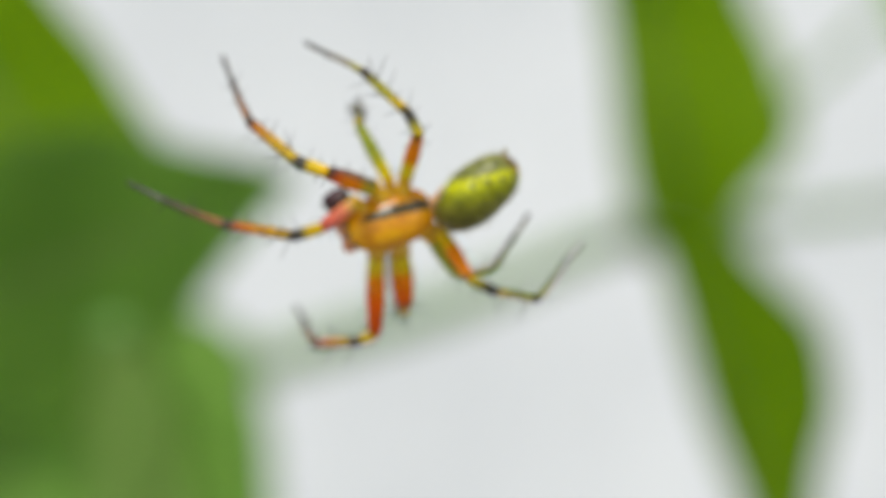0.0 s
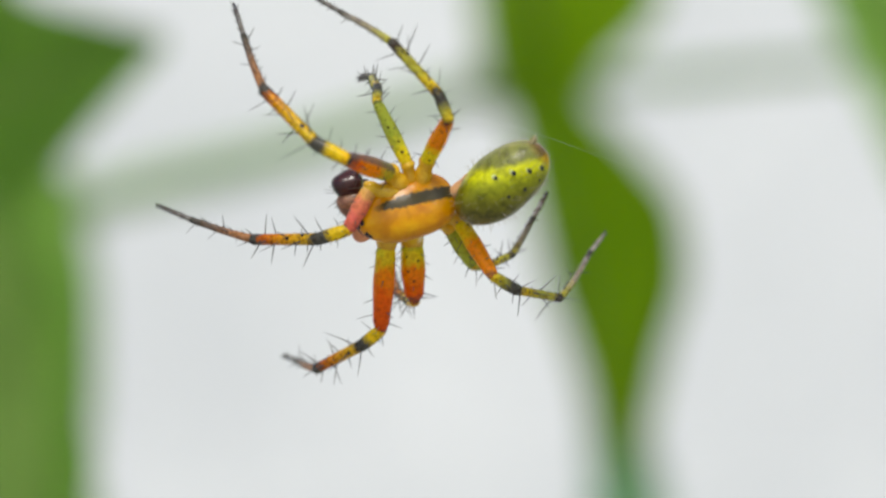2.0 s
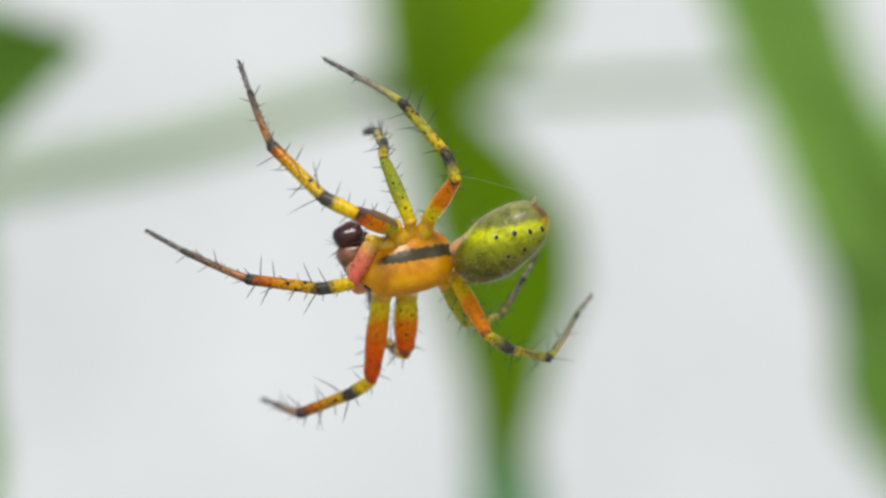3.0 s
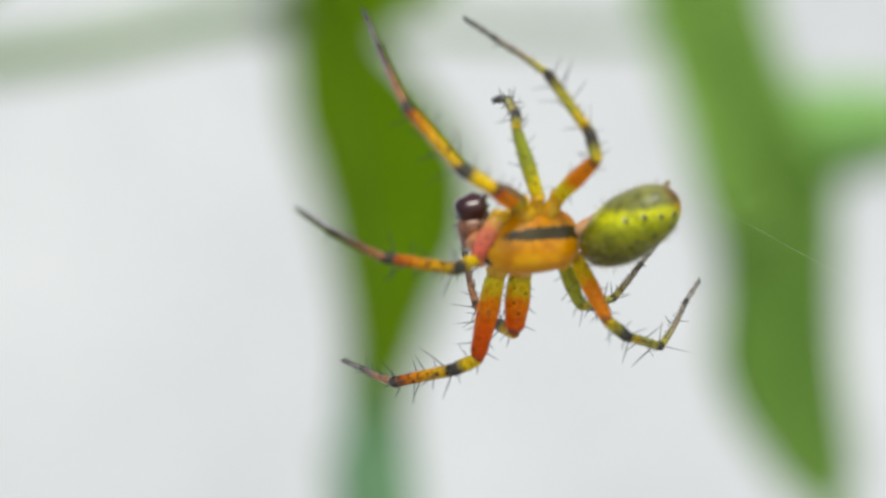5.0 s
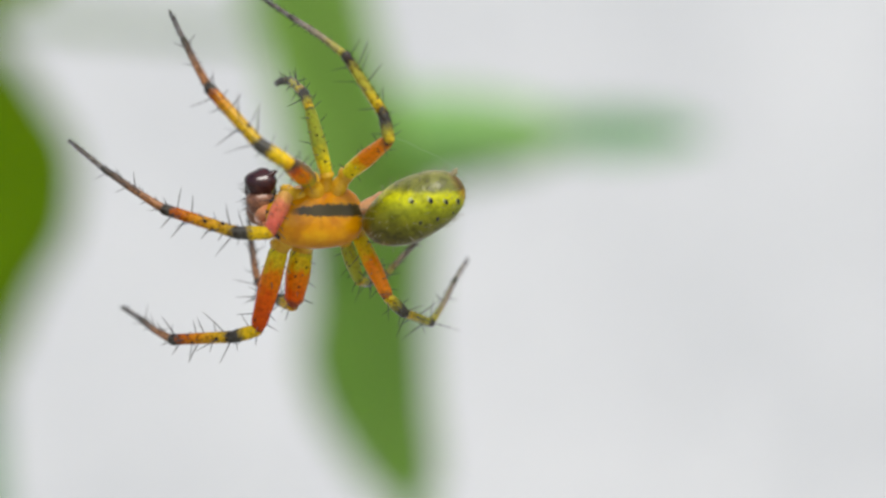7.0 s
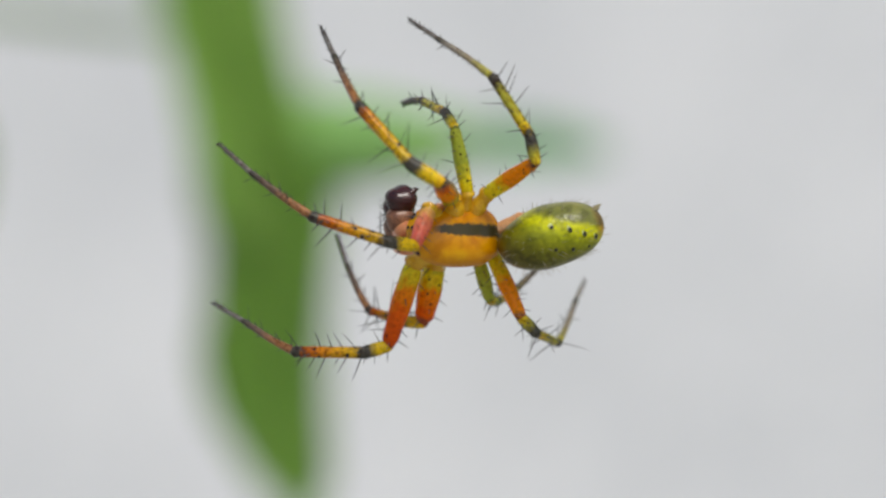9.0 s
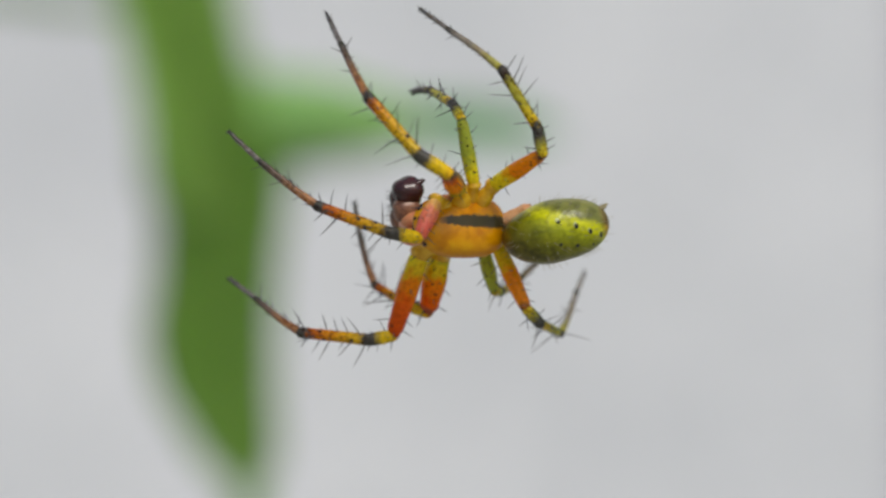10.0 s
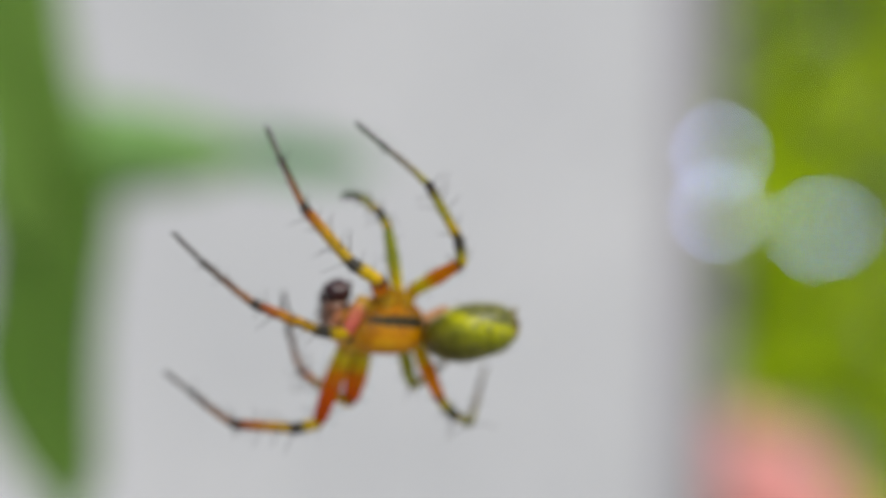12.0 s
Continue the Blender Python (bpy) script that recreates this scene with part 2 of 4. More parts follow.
MAT_HEDGE = leaf_material("hedge_leaf", (0.48, 0.68, 0.001), (0.64, 0.82, 0.003), 0.05)
MAT_HEDGE_DARK = leaf_material("inner_hedge_leaf", (0.44, 0.62, 0.002), (0.58, 0.76, 0.004), 0.05)
MAT_BARK = mottled("bark", (0.07, 0.055, 0.04), (0.14, 0.11, 0.08), 40.0, 0.9)
MAT_BLOSSOM = leaf_material("blossom", (0.99, 0.42, 0.38), (0.99, 0.52, 0.47), 0.0)
MAT_GLINT = plain("bright_metal", (0.40, 0.48, 1.0), 0.08)
MAT_GLINT.node_tree.nodes["Principled BSDF"].inputs["Metallic"].default_value = 1.0
MAT_SILK = plain("silk", (0.8, 0.8, 0.8), 0.3)


# ---- mesh helpers ----
MM = 0.001


def link_mesh(name, bm, material, parent=None, label="", smooth=True):
    me = bpy.data.meshes.new(name)
    if smooth:
        for face in bm.faces:
            face.smooth = True
    bm.to_mesh(me)
    bm.free()
    me.materials.append(material)
    ob = new(name, me)
    if parent is not None:
        ob.parent = parent
    if label:
        tagged(ob, label)
    return ob


def smooth_path(points, radii, per=6):
    """Catmull-Rom samples through points, with radii."""
    p = [Vector(q) for q in points]
    p = [2 * p[0] - p[1], *p, 2 * p[-1] - p[-2]]
    r = [radii[0], *radii, radii[-1]]
    out = []
    for i in range(1, len(p) - 2):
        for k in range(per):
            t = k / per
            a, b, c, d = p[i - 1], p[i], p[i + 1], p[i + 2]
            out.append((0.5 * (2 * b + (c - a) * t + (2 * a - 5 * b + 4 * c - d) * t * t + (3 * b - a - 3 * c + d) * t ** 3), r[i] + (r[i + 1] - r[i]) * (t * t * (3 - 2 * t))))
    out.append((p[-2], r[-2]))
    return out


def tube(bm, points, radii, sides=12, per=6, closed=True):
    """A round tube along the points, with rounded ends and a uv map that runs along it."""
    path = smooth_path(points, radii, per)
    uv = bm.loops.layers.uv.get("along") or bm.loops.layers.uv.new("along")
    if closed:
        (a, ra), (b, _) = path[0], path[1]
        back = (a - b).normalized()
        (y, ry), (z, _) = path[-1], path[-2]
        fore = (y - z).normalized()
        path = [(a + back * ra * 0.85, ra * 0.35), (a + back * ra * 0.5, ra * 0.8)] + path + [(y + fore * ry * 0.5, ry * 0.8), (y + fore * ry * 0.85, ry * 0.35)]
    lengths = [0.0]
    for (a, _), (b, _) in zip(path, path[1:]):
        lengths.append(lengths[-1] + (b - a).length)
    rings, side = [], None
    for i, (q, r) in enumerate(path):
        along = (path[min(i + 1, len(path) - 1)][0] - path[max(i - 1, 0)][0]).normalized()
        if side is None:
            side = along.orthogonal().normalized()
        side = (side - along * side.dot(along)).normalized()
        up = along.cross(side)
        rings.append([bm.verts.new(q + (side * math.cos(2 * math.pi * k / sides) + up * math.sin(2 * math.pi * k / sides)) * r) for k in range(sides)])
    for i in range(len(rings) - 1):
        for k in range(sides):
            f = bm.faces.new((rings[i][k], rings[i][(k + 1) % sides], rings[i + 1][(k + 1) % sides], rings[i + 1][k]))
            for loop, (j, s) in zip(f.loops, ((i, k), (i, k + 1), (i + 1, k + 1), (i + 1, k))):
                loop[uv].uv = (lengths[j] / lengths[-1], s / sides)
    for ring, j in ((list(reversed(rings[0])), 0), (rings[-1], -1)):
        f = bm.faces.new(ring)
        for loop in f.loops:
            loop[uv].uv = (lengths[j] / lengths[-1], 0.5)
    return bm


def blob(bm, centre, axes, size, shape=None, u=32, v=20):
    """A closed rounded body: a sphere stretched along three axes; shape(x, y, z) may bend the unit sphere."""
    made = bmesh.ops.create_uvsphere(bm, u_segments=u, v_segments=v, radius=1.0)["verts"]
    a, b, c = (Vector(q).normalized() for q in axes)
    for w in made:
        x, y, z = w.co.z, w.co.x, w.co.y
        if shape:
            x, y, z = shape(x, y, z)
        w.co = Vector(centre) + a * x * size[0] + b * y * size[1] + c * z * size[2]
    return bm


def spine(bm, root, direction, length, radius):
    """A thin, slightly bent bristle, five-sided, ending in a point."""
    d = Vector(direction).normalized()
    side = d.orthogonal().normalized()
    up = d.cross(side)
    bend = side * length * random.uniform(-0.08, 0.08) + up * length * random.uniform(-0.08, 0.08)
    rings = []
    for s, k in ((0.0, 1.0), (0.5, 0.75), (0.85, 0.4)):
        q = Vector(root) + d * length * s + bend * s * s
        rings.append([bm.verts.new(q + (side * math.cos(t * 1.2566) + up * math.sin(t * 1.2566)) * radius * k) for t in range(5)])
    tip = bm.verts.new(Vector(root) + d * length + bend)
    for a, b in zip(rings, rings[1:]):
        for t in range(5):
            bm.faces.new((a[t], a[(t + 1) % 5], b[(t + 1) % 5], b[t]))
    for t in range(5):
        bm.faces.new((rings[-1][t], rings[-1][(t + 1) % 5], tip))


# ---- the spider ----
spider = new("spider")
tagged(spider, "small orange and green spider with banded bristly legs, hanging from silk", "spider")

# Joints of the eight legs in the spider's own space, in millimetres: root, knee, tibia start, tibia end, tarsus start, tip.
LEGS = {
    "A": ((-1.87, -0.58, 0.94), (-2.85, -3.13, 2.23), (-3.75, -2.86, 2.72), (-5.30, -1.74, 4.21), (-6.05, 0.10, 5.42), (-6.44, 1.22, 6.11)),
    "B": ((-0.67, -0.33, 1.11), (0.33, -1.92, 2.77), (0.11, -1.68, 3.50), (-1.18, -1.09, 5.14), (-2.75, 0.42, 5.85), (-3.57, 1.28, 6.18)),
    "C": ((-1.31, -0.33, 1.08), (-1.99, -0.11, 3.14), (-2.08, 0.75, 3.36), (-2.40, 2.81, 3.17), (-2.60, 3.35, 3.02), (-2.80, 3.85, 2.80)),
    "D": ((-2.54, -0.70, 0.54), (-3.11, -1.64, -0.42), (-4.10, -1.78, -0.36), (-6.31, -0.78, 0.02), (-8.20, 0.08, 1.05), (-9.25, 0.57, 1.78)),
    "E": ((-2.47, 0.72, -1.73), (-3.02, 0.34, -4.44), (-3.75, 0.47, -4.75), (-5.57, 1.57, -5.35), (-6.45, 3.60, -5.45), (-7.00, 4.79, -5.49)),
    "F": ((-1.70, 1.18, -1.89), (-1.87, 0.92, -3.77), (-2.45, 1.70, -3.75), (-3.34, 2.75, -3.44), (-3.90, 3.60, -2.00), (-4.13, 4.04, -1.02)),
    "G": ((-0.02, 0.45, -1.17), (0.91, -0.77, -2.77), (1.55, -0.30, -3.42), (2.78, 1.49, -4.39), (3.74, 3.77, -3.66), (4.24, 4.93, -3.39)),
    "H": ((-0.38, 0.71, -1.50), (0.15, 0.72, -2.77), (0.60, 1.60, -3.10), (1.28, 2.73, -3.19), (2.17, 2.72, -2.07), (2.76, 2.72, -1.32)),
}
# Half thickness of femur, knee, tibia, metatarsus and tarsus, in millimetres.
GIRTH = {
    "A": (0.33, 0.24, 0.19, 0.115, 0.075), "B": (0.28, 0.20, 0.16, 0.10, 0.065), "C": (0.24, 0.17, 0.14, 0.10, 0.075), "D": (0.28, 0.22, 0.18, 0.115, 0.075),
    "E": (0.35, 0.22, 0.18, 0.11, 0.07), "F": (0.40, 0.21, 0.14, 0.10, 0.065), "G": (0.27, 0.20, 0.14, 0.095, 0.06), "H": (0.24, 0.17, 0.12, 0.09, 0.06),
}
FEMUR_BANDS = {
    "A": [(0.0, YELLOW), (0.25, GREEN), (0.45, ORANGE), (0.65, ORANGE), (0.8, RUST), (0.95, UMBER)],
    "B": [(0.0, LIME), (0.30, LIME), (0.50, ORANGE), (0.85, ORANGE), (0.97, UMBER)],
    "C": [(0.0, YELLOW), (0.22, LIME), (0.48, LEAFY), (0.9, LEAFY), (0.98, UMBER)],
    "D": [(0.0, (0.80, 0.48, 0.10)), (0.22, (0.82, 0.42, 0.12)), (0.40, (0.82, 0.25, 0.13)), (0.75, (0.78, 0.16, 0.11)), (1.0, (0.60, 0.12, 0.07))],
    "E": [(0.0, LIME), (0.12, LIME), (0.24, YELLOW), (0.36, ORANGE), (0.60, RUST), (0.92, (0.58, 0.075, 0.003)), (1.0, UMBER)],
    "F": [(0.0, LEAFY), (0.22, LIME), (0.36, YELLOW), (0.48, ORANGE), (0.82, RUST), (0.97, UMBER)],
    "G": [(0.0, LIME), (0.30, YELLOW), (0.48, ORANGE), (0.85, ORANGE), (1.0, UMBER)],
    "H": [(0.0, LEAFY), (0.3, GREEN), (0.85, LEAFY), (1.0, UMBER)],
}
PATELLA_SKIN = skin("patella_skin", [(0.0, (0.86, 0.46, 0.010)), (0.25, YELLOW), (0.50, YELLOW), (0.70, SOOT), (1.0, SOOT)], blotches=0.5)
PATELLA_SKIN_GREEN = skin("patella_skin_green", [(0.0, YELLOW), (0.35, OLIVE), (0.62, SOOT), (1.0, SOOT)])
TIBIA_SKIN = skin("tibia_skin", [(0.0, SOOT), (0.10, SOOT), (0.20, (0.72, 0.44, 0.015)), (0.38, (0.72, 0.38, 0.012)), (0.64, (0.70, 0.23, 0.008)), (0.80, (0.48, 0.11, 0.01)), (0.86, SOOT), (1.0, SOOT)], 0.20)
TIBIA_SKIN_YELLOW = skin("tibia_skin_yellow", [(0.0, SOOT), (0.10, SOOT), (0.18, (0.74, 0.50, 0.015)), (0.50, (0.76, 0.44, 0.014)), (0.76, (0.70, 0.28, 0.008)), (0.84, (0.46, 0.12, 0.006)), (0.90, SOOT), (1.0, SOOT)], 0.24)
TIBIA_SKIN_GREEN = skin("tibia_skin_green", [(0.0, SOOT), (0.08, SOOT), (0.18, YELLOW), (0.45, OLIVE), (0.74, OLIVE), (0.86, UMBER), (1.0, SOOT)], 0.20)
META_SKIN = skin("metatarsus_skin", [(0.0, SOOT), (0.05, SOOT), (0.14, TAN), (0.32, TAN), (0.65, (0.22, 0.15, 0.11)), (0.92, SOOT), (1.0, SOOT)])
META_SKIN_PALE = skin("metatarsus_skin_pale", [(0.0, UMBER), (0.10, OLIVE), (0.4, (0.36, 0.31, 0.20)), (0.8, (0.33, 0.30, 0.26)), (0.92, SOOT), (1.0, SOOT)])
TARSUS_SKIN = skin("tarsus_skin", [(0.0, GREY), (0.5, GREY), (0.85, (0.13, 0.13, 0.13)), (1.0, SOOT)])
TARSUS_SKIN_PALE = skin("tarsus_skin_pale", [(0.0, (0.40, 0.37, 0.32)), (0.6, (0.42, 0.39, 0.35)), (0.85, GREY), (1.0, SOOT)])
LEG_LABELS = {
    "A": "banded yellow, orange and black front leg", "B": "yellow-green leg with an orange femur and dark rings", "C": "green leg with a bristly dark foot",
    "D": "banded orange front leg with a pinkish femur", "E": "leg with a thick rust-orange femur and banded shin", "F": "short leg with an orange femur",
    "G": "hind leg with an orange femur and olive shin", "H": "pale green hind leg held under the abdomen",
}


def bristles(points, radius, count, length, bm, lean, thick=(0.011, 0.018)):
    """Bristles standing out all round a segment."""
    a, b = Vector(points[0]), Vector(points[1])
    along = (b - a).normalized()
    side = along.orthogonal().normalized()
    up = along.cross(side)
    for k in range(count):
        s = (k + random.uniform(0.2, 0.8)) / count
        t = k * 2.4 + random.uniform(-0.5, 0.5)
        out = side * math.cos(t) + up * math.sin(t)
        spine(bm, a.lerp(b, s) + out * radius * 0.8, out + along * lean * random.uniform(0.5, 1.3), length * random.choice((0.5, 0.7, 0.9, 1.0, 1.3)), random.uniform(*thick) * MM)


def build_leg(key):
    root, knee, shin, ankle, heel, tip = (Vector(q) * MM for q in LEGS[key])
    g = [q * MM for q in GIRTH[key]]
    green = key in "BCGH"
    inner = root + (Vector((-1.3, 0.1, -0.30)) * MM - root) * 0.6
    o = root
    bm = tube(bmesh.new(), [root - o, root.lerp(knee, 0.12) - o, root.lerp(knee, 0.45) - o, root.lerp(knee, 0.85) - o, knee - o], [g[0] * 0.74, g[0] * 0.92, g[0], g[0] * 0.80, g[1] * 0.88], 16)
    back = None
    if key == "A":
        axis = (knee - root).normalized()
        up = Vector((0.5, 0.0, 1.0))
        back = (up - axis * up.dot(axis)).normalized() / g[0]
    leg = link_mesh("leg", bm, skin("femur_skin_" + key.lower(), FEMUR_BANDS[key], 0.0 if key == "D" else 0.11, 0.24, back, 0.3, 0.45), spider, LEG_LABELS[key])
    leg.location = o
    parts = []

    def segment(name, points, radii, material):
        bm = tube(bmesh.new(), [p - knee for p in points], radii, 14, 5)
        ob = link_mesh(name, bm, material, leg)
        ob.location = knee - o
        parts.append(ob)

    segment("patella", [knee, knee.lerp(shin, 0.5), shin], [g[1] * 0.9, g[1], g[1] * 0.92], PATELLA_SKIN_GREEN if green else PATELLA_SKIN)
    segment("tibia", [shin, shin.lerp(ankle, 0.3), shin.lerp(ankle, 0.8), ankle], [g[2] * 1.1, g[2] * 1.05, g[2], g[2] * 1.02], TIBIA_SKIN_GREEN if green else TIBIA_SKIN_YELLOW if key == "A" else TIBIA_SKIN)
    ahead = (ankle - shin).normalized()
    segment("metatarsus", [ankle, ankle.lerp(heel, 0.4) + ahead * 0.05 * (heel - ankle).length, heel], [g[3] * 1.25, g[3], g[3] * 0.9], META_SKIN_PALE if green else META_SKIN)
    segment("tarsus", [heel, heel.lerp(tip, 0.6), tip], [g[4] * 1.1, g[4], g[4] * 0.55], TARSUS_SKIN_PALE if key in "GH" else TARSUS_SKIN)
    bm = bmesh.new()
    bristles([knee - knee, shin - knee], g[1], 6, 0.5 * MM, bm, 0.3, (0.015, 0.022))
    bristles([shin - knee, ankle - knee], g[2], 11 if green else 15, (0.62 if key in "CH" else 0.88) * MM, bm, 0.5, (0.016, 0.025))
    bristles([ankle - knee, heel - knee], g[3], 6 if green else 9, (0.36 if green else 0.46) * MM, bm, 0.9, (0.014, 0.021))
    for p, q, r, n in ((knee, shin, g[1], 24), (shin, ankle, g[2], 56), (ankle, heel, g[3], 60), (heel, tip, g[4], 50)):
        bristles([p - knee, q - knee], r, n, 0.13 * MM, bm, 1.6)
    ob = link_mesh("bristles", bm, MAT_SPINE, leg, "fine dark bristles")
    ob["kind"] = "stuff"
    ob.location = knee - o
    parts.append(ob)
    bm = bmesh.new()
    bristles([root - o, knee - o], g[0] * 0.95, 14, 0.45 * MM, bm, 0.5, (0.014, 0.021))
    ob = link_mesh("femur_bristles", bm, MAT_SPINE, leg)
    ob["kind"] = "stuff"
    bm = tube(bmesh.new(), [inner - o, inner.lerp(root, 0.45) - o, inner.lerp(root, 0.78) - o, root - o], [g[0] * 0.95, g[0] * 1.02, g[0] * 0.82, g[0] * 0.94], 14, 5)
    link_mesh("coxa", bm, MAT_COXA, leg, "amber hip joint")
    axis = (knee - root).normalized()
    bm = blob(bmesh.new(), root - o - axis * g[0] * 0.2, (axis, axis.orthogonal(), axis.cross(axis.orthogonal())), (g[0] * 0.62, g[0] * 0.98, g[0] * 0.98), None, 18, 12)
    link_mesh("trochanter", bm, MAT_COXA, leg)
    return leg, parts


LEG_OBJECTS = {key: build_leg(key) for key in LEGS}

# Carapace: x ahead, y to the spider's left, z out of its back.
FORE = Vector((-0.977, -0.212, 0.0))
LEFT = Vector((0.11, -0.52, -0.845)).normalized()
BACK = FORE.cross(LEFT).normalized()
LEFT = BACK.cross(FORE)
carapace_pose = Matrix.Translation(Vector((-1.58, -0.36, -0.33)) * MM) @ Matrix((FORE, LEFT, BACK)).transposed().to_4x4()


def carapace_shape(x, y, z):
    head = max(0.0, (x - 0.15) / 0.85)
    width = 1.0 - 0.24 * head * head
    r = math.hypot(x, y)
    if r > 1e-6:
        square = r / (abs(x) ** 2.7 + abs(y) ** 2.7) ** (1 / 2.7)
        x, y = x * square, y * square
    lift = 0.10 * math.exp(-((x - 0.55) / 0.3) ** 2) - 0.16 * math.exp(-((x + 0.45) / 0.22) ** 2) * math.exp(-(y / 0.3) ** 2)
    z = z * (1.0 if z > 0 else 0.75) + lift * max(0.0, z)
    return x, y * width, z


bm = blob(bmesh.new(), (0, 0, 0), ((1, 0, 0), (0, 1, 0), (0, 0, 1)), (1.60 * MM, 1.04 * MM, 0.64 * MM), carapace_shape, 48, 32)
carapace = link_mesh("carapace", bm, MAT_CARAPACE, spider, "glossy orange carapace with a dark stripe along its back")
carapace.matrix_local = carapace_pose
for x, y, z in ((1.44, 0.16, 0.24), (1.44, -0.16, 0.24), (1.50, 0.20, 0.06), (1.50, -0.20, 0.06), (1.36, 0.50, 0.12), (1.28, 0.58, 0.10), (1.36, -0.50, 0.12), (1.28, -0.58, 0.10)):
    bm = blob(bmesh.new(), (x * MM, y * MM, z * MM), ((1, 0, 0), (0, 1, 0), (0, 0, 1)), (0.10 * MM,) * 3, None, 14, 10)
    link_mesh("eye", bm, MAT_EYE, carapace)
    if abs(y) > 0.3:
        bm = blob(bmesh.new(), (x * 0.97 * MM, y * 0.99 * MM, (z - 0.02) * MM), ((1, 0, 0), (0, 1, 0), (0, 0, 1)), (0.15 * MM, 0.13 * MM, 0.11 * MM), None, 14, 10)
        link_mesh("eye_mound", bm, MAT_MOUND, carapace, "dark brown eye mound")
JAWS = []
for side in (-1, 1):
    bm = tube(bmesh.new(), [(1.15 * MM, side * 0.28 * MM, -0.15 * MM), (1.52 * MM, side * 0.28 * MM, -0.35 * MM), (1.56 * MM, side * 0.24 * MM, -0.85 * MM)], [0.26 * MM, 0.30 * MM, 0.17 * MM], 14)
    ob = link_mesh("jaw", bm, MAT_PINK, spider, "pinkish jaw")
    ob.matrix_local = carapace_pose
    JAWS.append(ob)
bm = blob(bmesh.new(), (-0.05 * MM, 0, -0.42 * MM), ((1, 0, 0), (0, 1, 0), (0, 0, 1)), (1.0 * MM, 0.75 * MM, 0.35 * MM), None, 24, 14)
breastplate = link_mesh("breastplate", bm, MAT_COXA, spider)
breastplate.matrix_local = carapace_pose


def build_palp(bulb, joint, root):
    o = Vector(root) * MM
    bm = tube(bmesh.new(), [Vector(q) * MM - o for q in (root, joint, bulb)], [0.14 * MM, 0.17 * MM, 0.20 * MM], 12)
    palp = link_mesh("palp", bm, MAT_PALP, spider, "reddish-brown feeler with a swollen dark end")
    palp.location = o
    c = Vector(bulb) * MM - o

    def bulb_shape(x, y, z):
        k = 1.0 + 0.07 * math.sin(4 * x + 2 * y) + 0.04 * math.sin(5 * z)
        return x * k, y * k, z * k

    bm = blob(bmesh.new(), c, ((1, 0, 0), (0, 1, 0), (0, 0, 1)), (0.50 * MM, 0.50 * MM, 0.47 * MM), bulb_shape, 26, 18)
    link_mesh("bulb", bm, MAT_BULB, palp, "glossy dark brown bulb")
    hook = [c + Vector(q) * MM for q in ((0.20, -0.20, 0.26), (0.36, -0.16, 0.40), (0.46, -0.12, 0.42))]
    link_mesh("hook", tube(bmesh.new(), hook, [0.13 * MM, 0.09 * MM, 0.03 * MM], 10, 4), MAT_BULB, palp)
    bm = blob(bmesh.new(), c + Vector((0.02, -0.12, -0.60)) * MM, ((1, 0, 0), (0, 1, 0), (0, 0, 1)), (0.44 * MM, 0.42 * MM, 0.48 * MM), bulb_shape, 22, 16)
    link_mesh("bulb_base", bm, MAT_PALP, palp)
    bm = bmesh.new()
    for k in range(16):
        d = Vector((-1, random.uniform(-0.8, 0.8), random.uniform(-1.4, 0.7))).normalized()
        spine(bm, c + Vector((0, -0.05, -0.3)) * MM + d * 0.36 * MM, d, random.uniform(0.3, 0.55) * MM, 0.010 * MM)
    ob = link_mesh("palp_bristles", bm, MAT_SPINE, palp)
    ob["kind"] = "stuff"
    return palp


build_palp((-3.30, 0.11, 0.56), (-3.25, 0.05, -0.10), (-2.75, 0.0, -0.45))
build_palp((-3.20, 0.75, 0.05), (-3.15, 0.70, -0.45), (-2.60, 0.55, -0.80))

# Abdomen: x to its rear, y up along its flank, z out of its back.
REAR = Vector((0.876, 0.177, 0.448)).normalized()
TOP = Vector((0.08, -0.95, 0.10))
TOP = (TOP - REAR * TOP.dot(REAR)).normalized()
FLANK = TOP.cross(REAR).normalized()
abdomen_pose = Matrix.Translation(Vector((1.63, -0.47, 0.15)) * MM) @ Matrix((REAR, FLANK, TOP)).transposed().to_4x4()


def abdomen_shape(x, y, z):
    k = 1.0 + 0.06 * math.exp(-((x + 0.2) / 0.4) ** 2) - 0.03 * max(0.0, x) ** 2
    if abs(x) < 0.999:
        k *= math.sqrt((1 - abs(x) ** (2.5 if x < 0 else 2.7)) / (1 - x * x))
    f = 1.0 - 0.20 * max(0.0, -x) * max(0.0, y)
    return x, y * k * f, z * k


bm = blob(bmesh.new(), (0, 0, 0), ((1, 0, 0), (0, 1, 0), (0, 0, 1)), (1.72 * MM, 0.96 * MM, 0.95 * MM), abdomen_shape, 56, 36)
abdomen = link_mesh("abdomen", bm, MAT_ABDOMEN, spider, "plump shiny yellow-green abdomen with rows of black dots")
abdomen.matrix_local = abdomen_pose


def on_abdomen(x, angle):
    """The skin at x (from -1 at the waist to 1 at the rear), turned by the angle from the back's midline."""
    ring = math.sqrt(max(0.0, 1 - x * x))
    _, y, z = abdomen_shape(x, ring * math.sin(angle), ring * math.cos(angle))
    return Vector((x * 1.72, y * 0.96, z * 0.95)) * MM


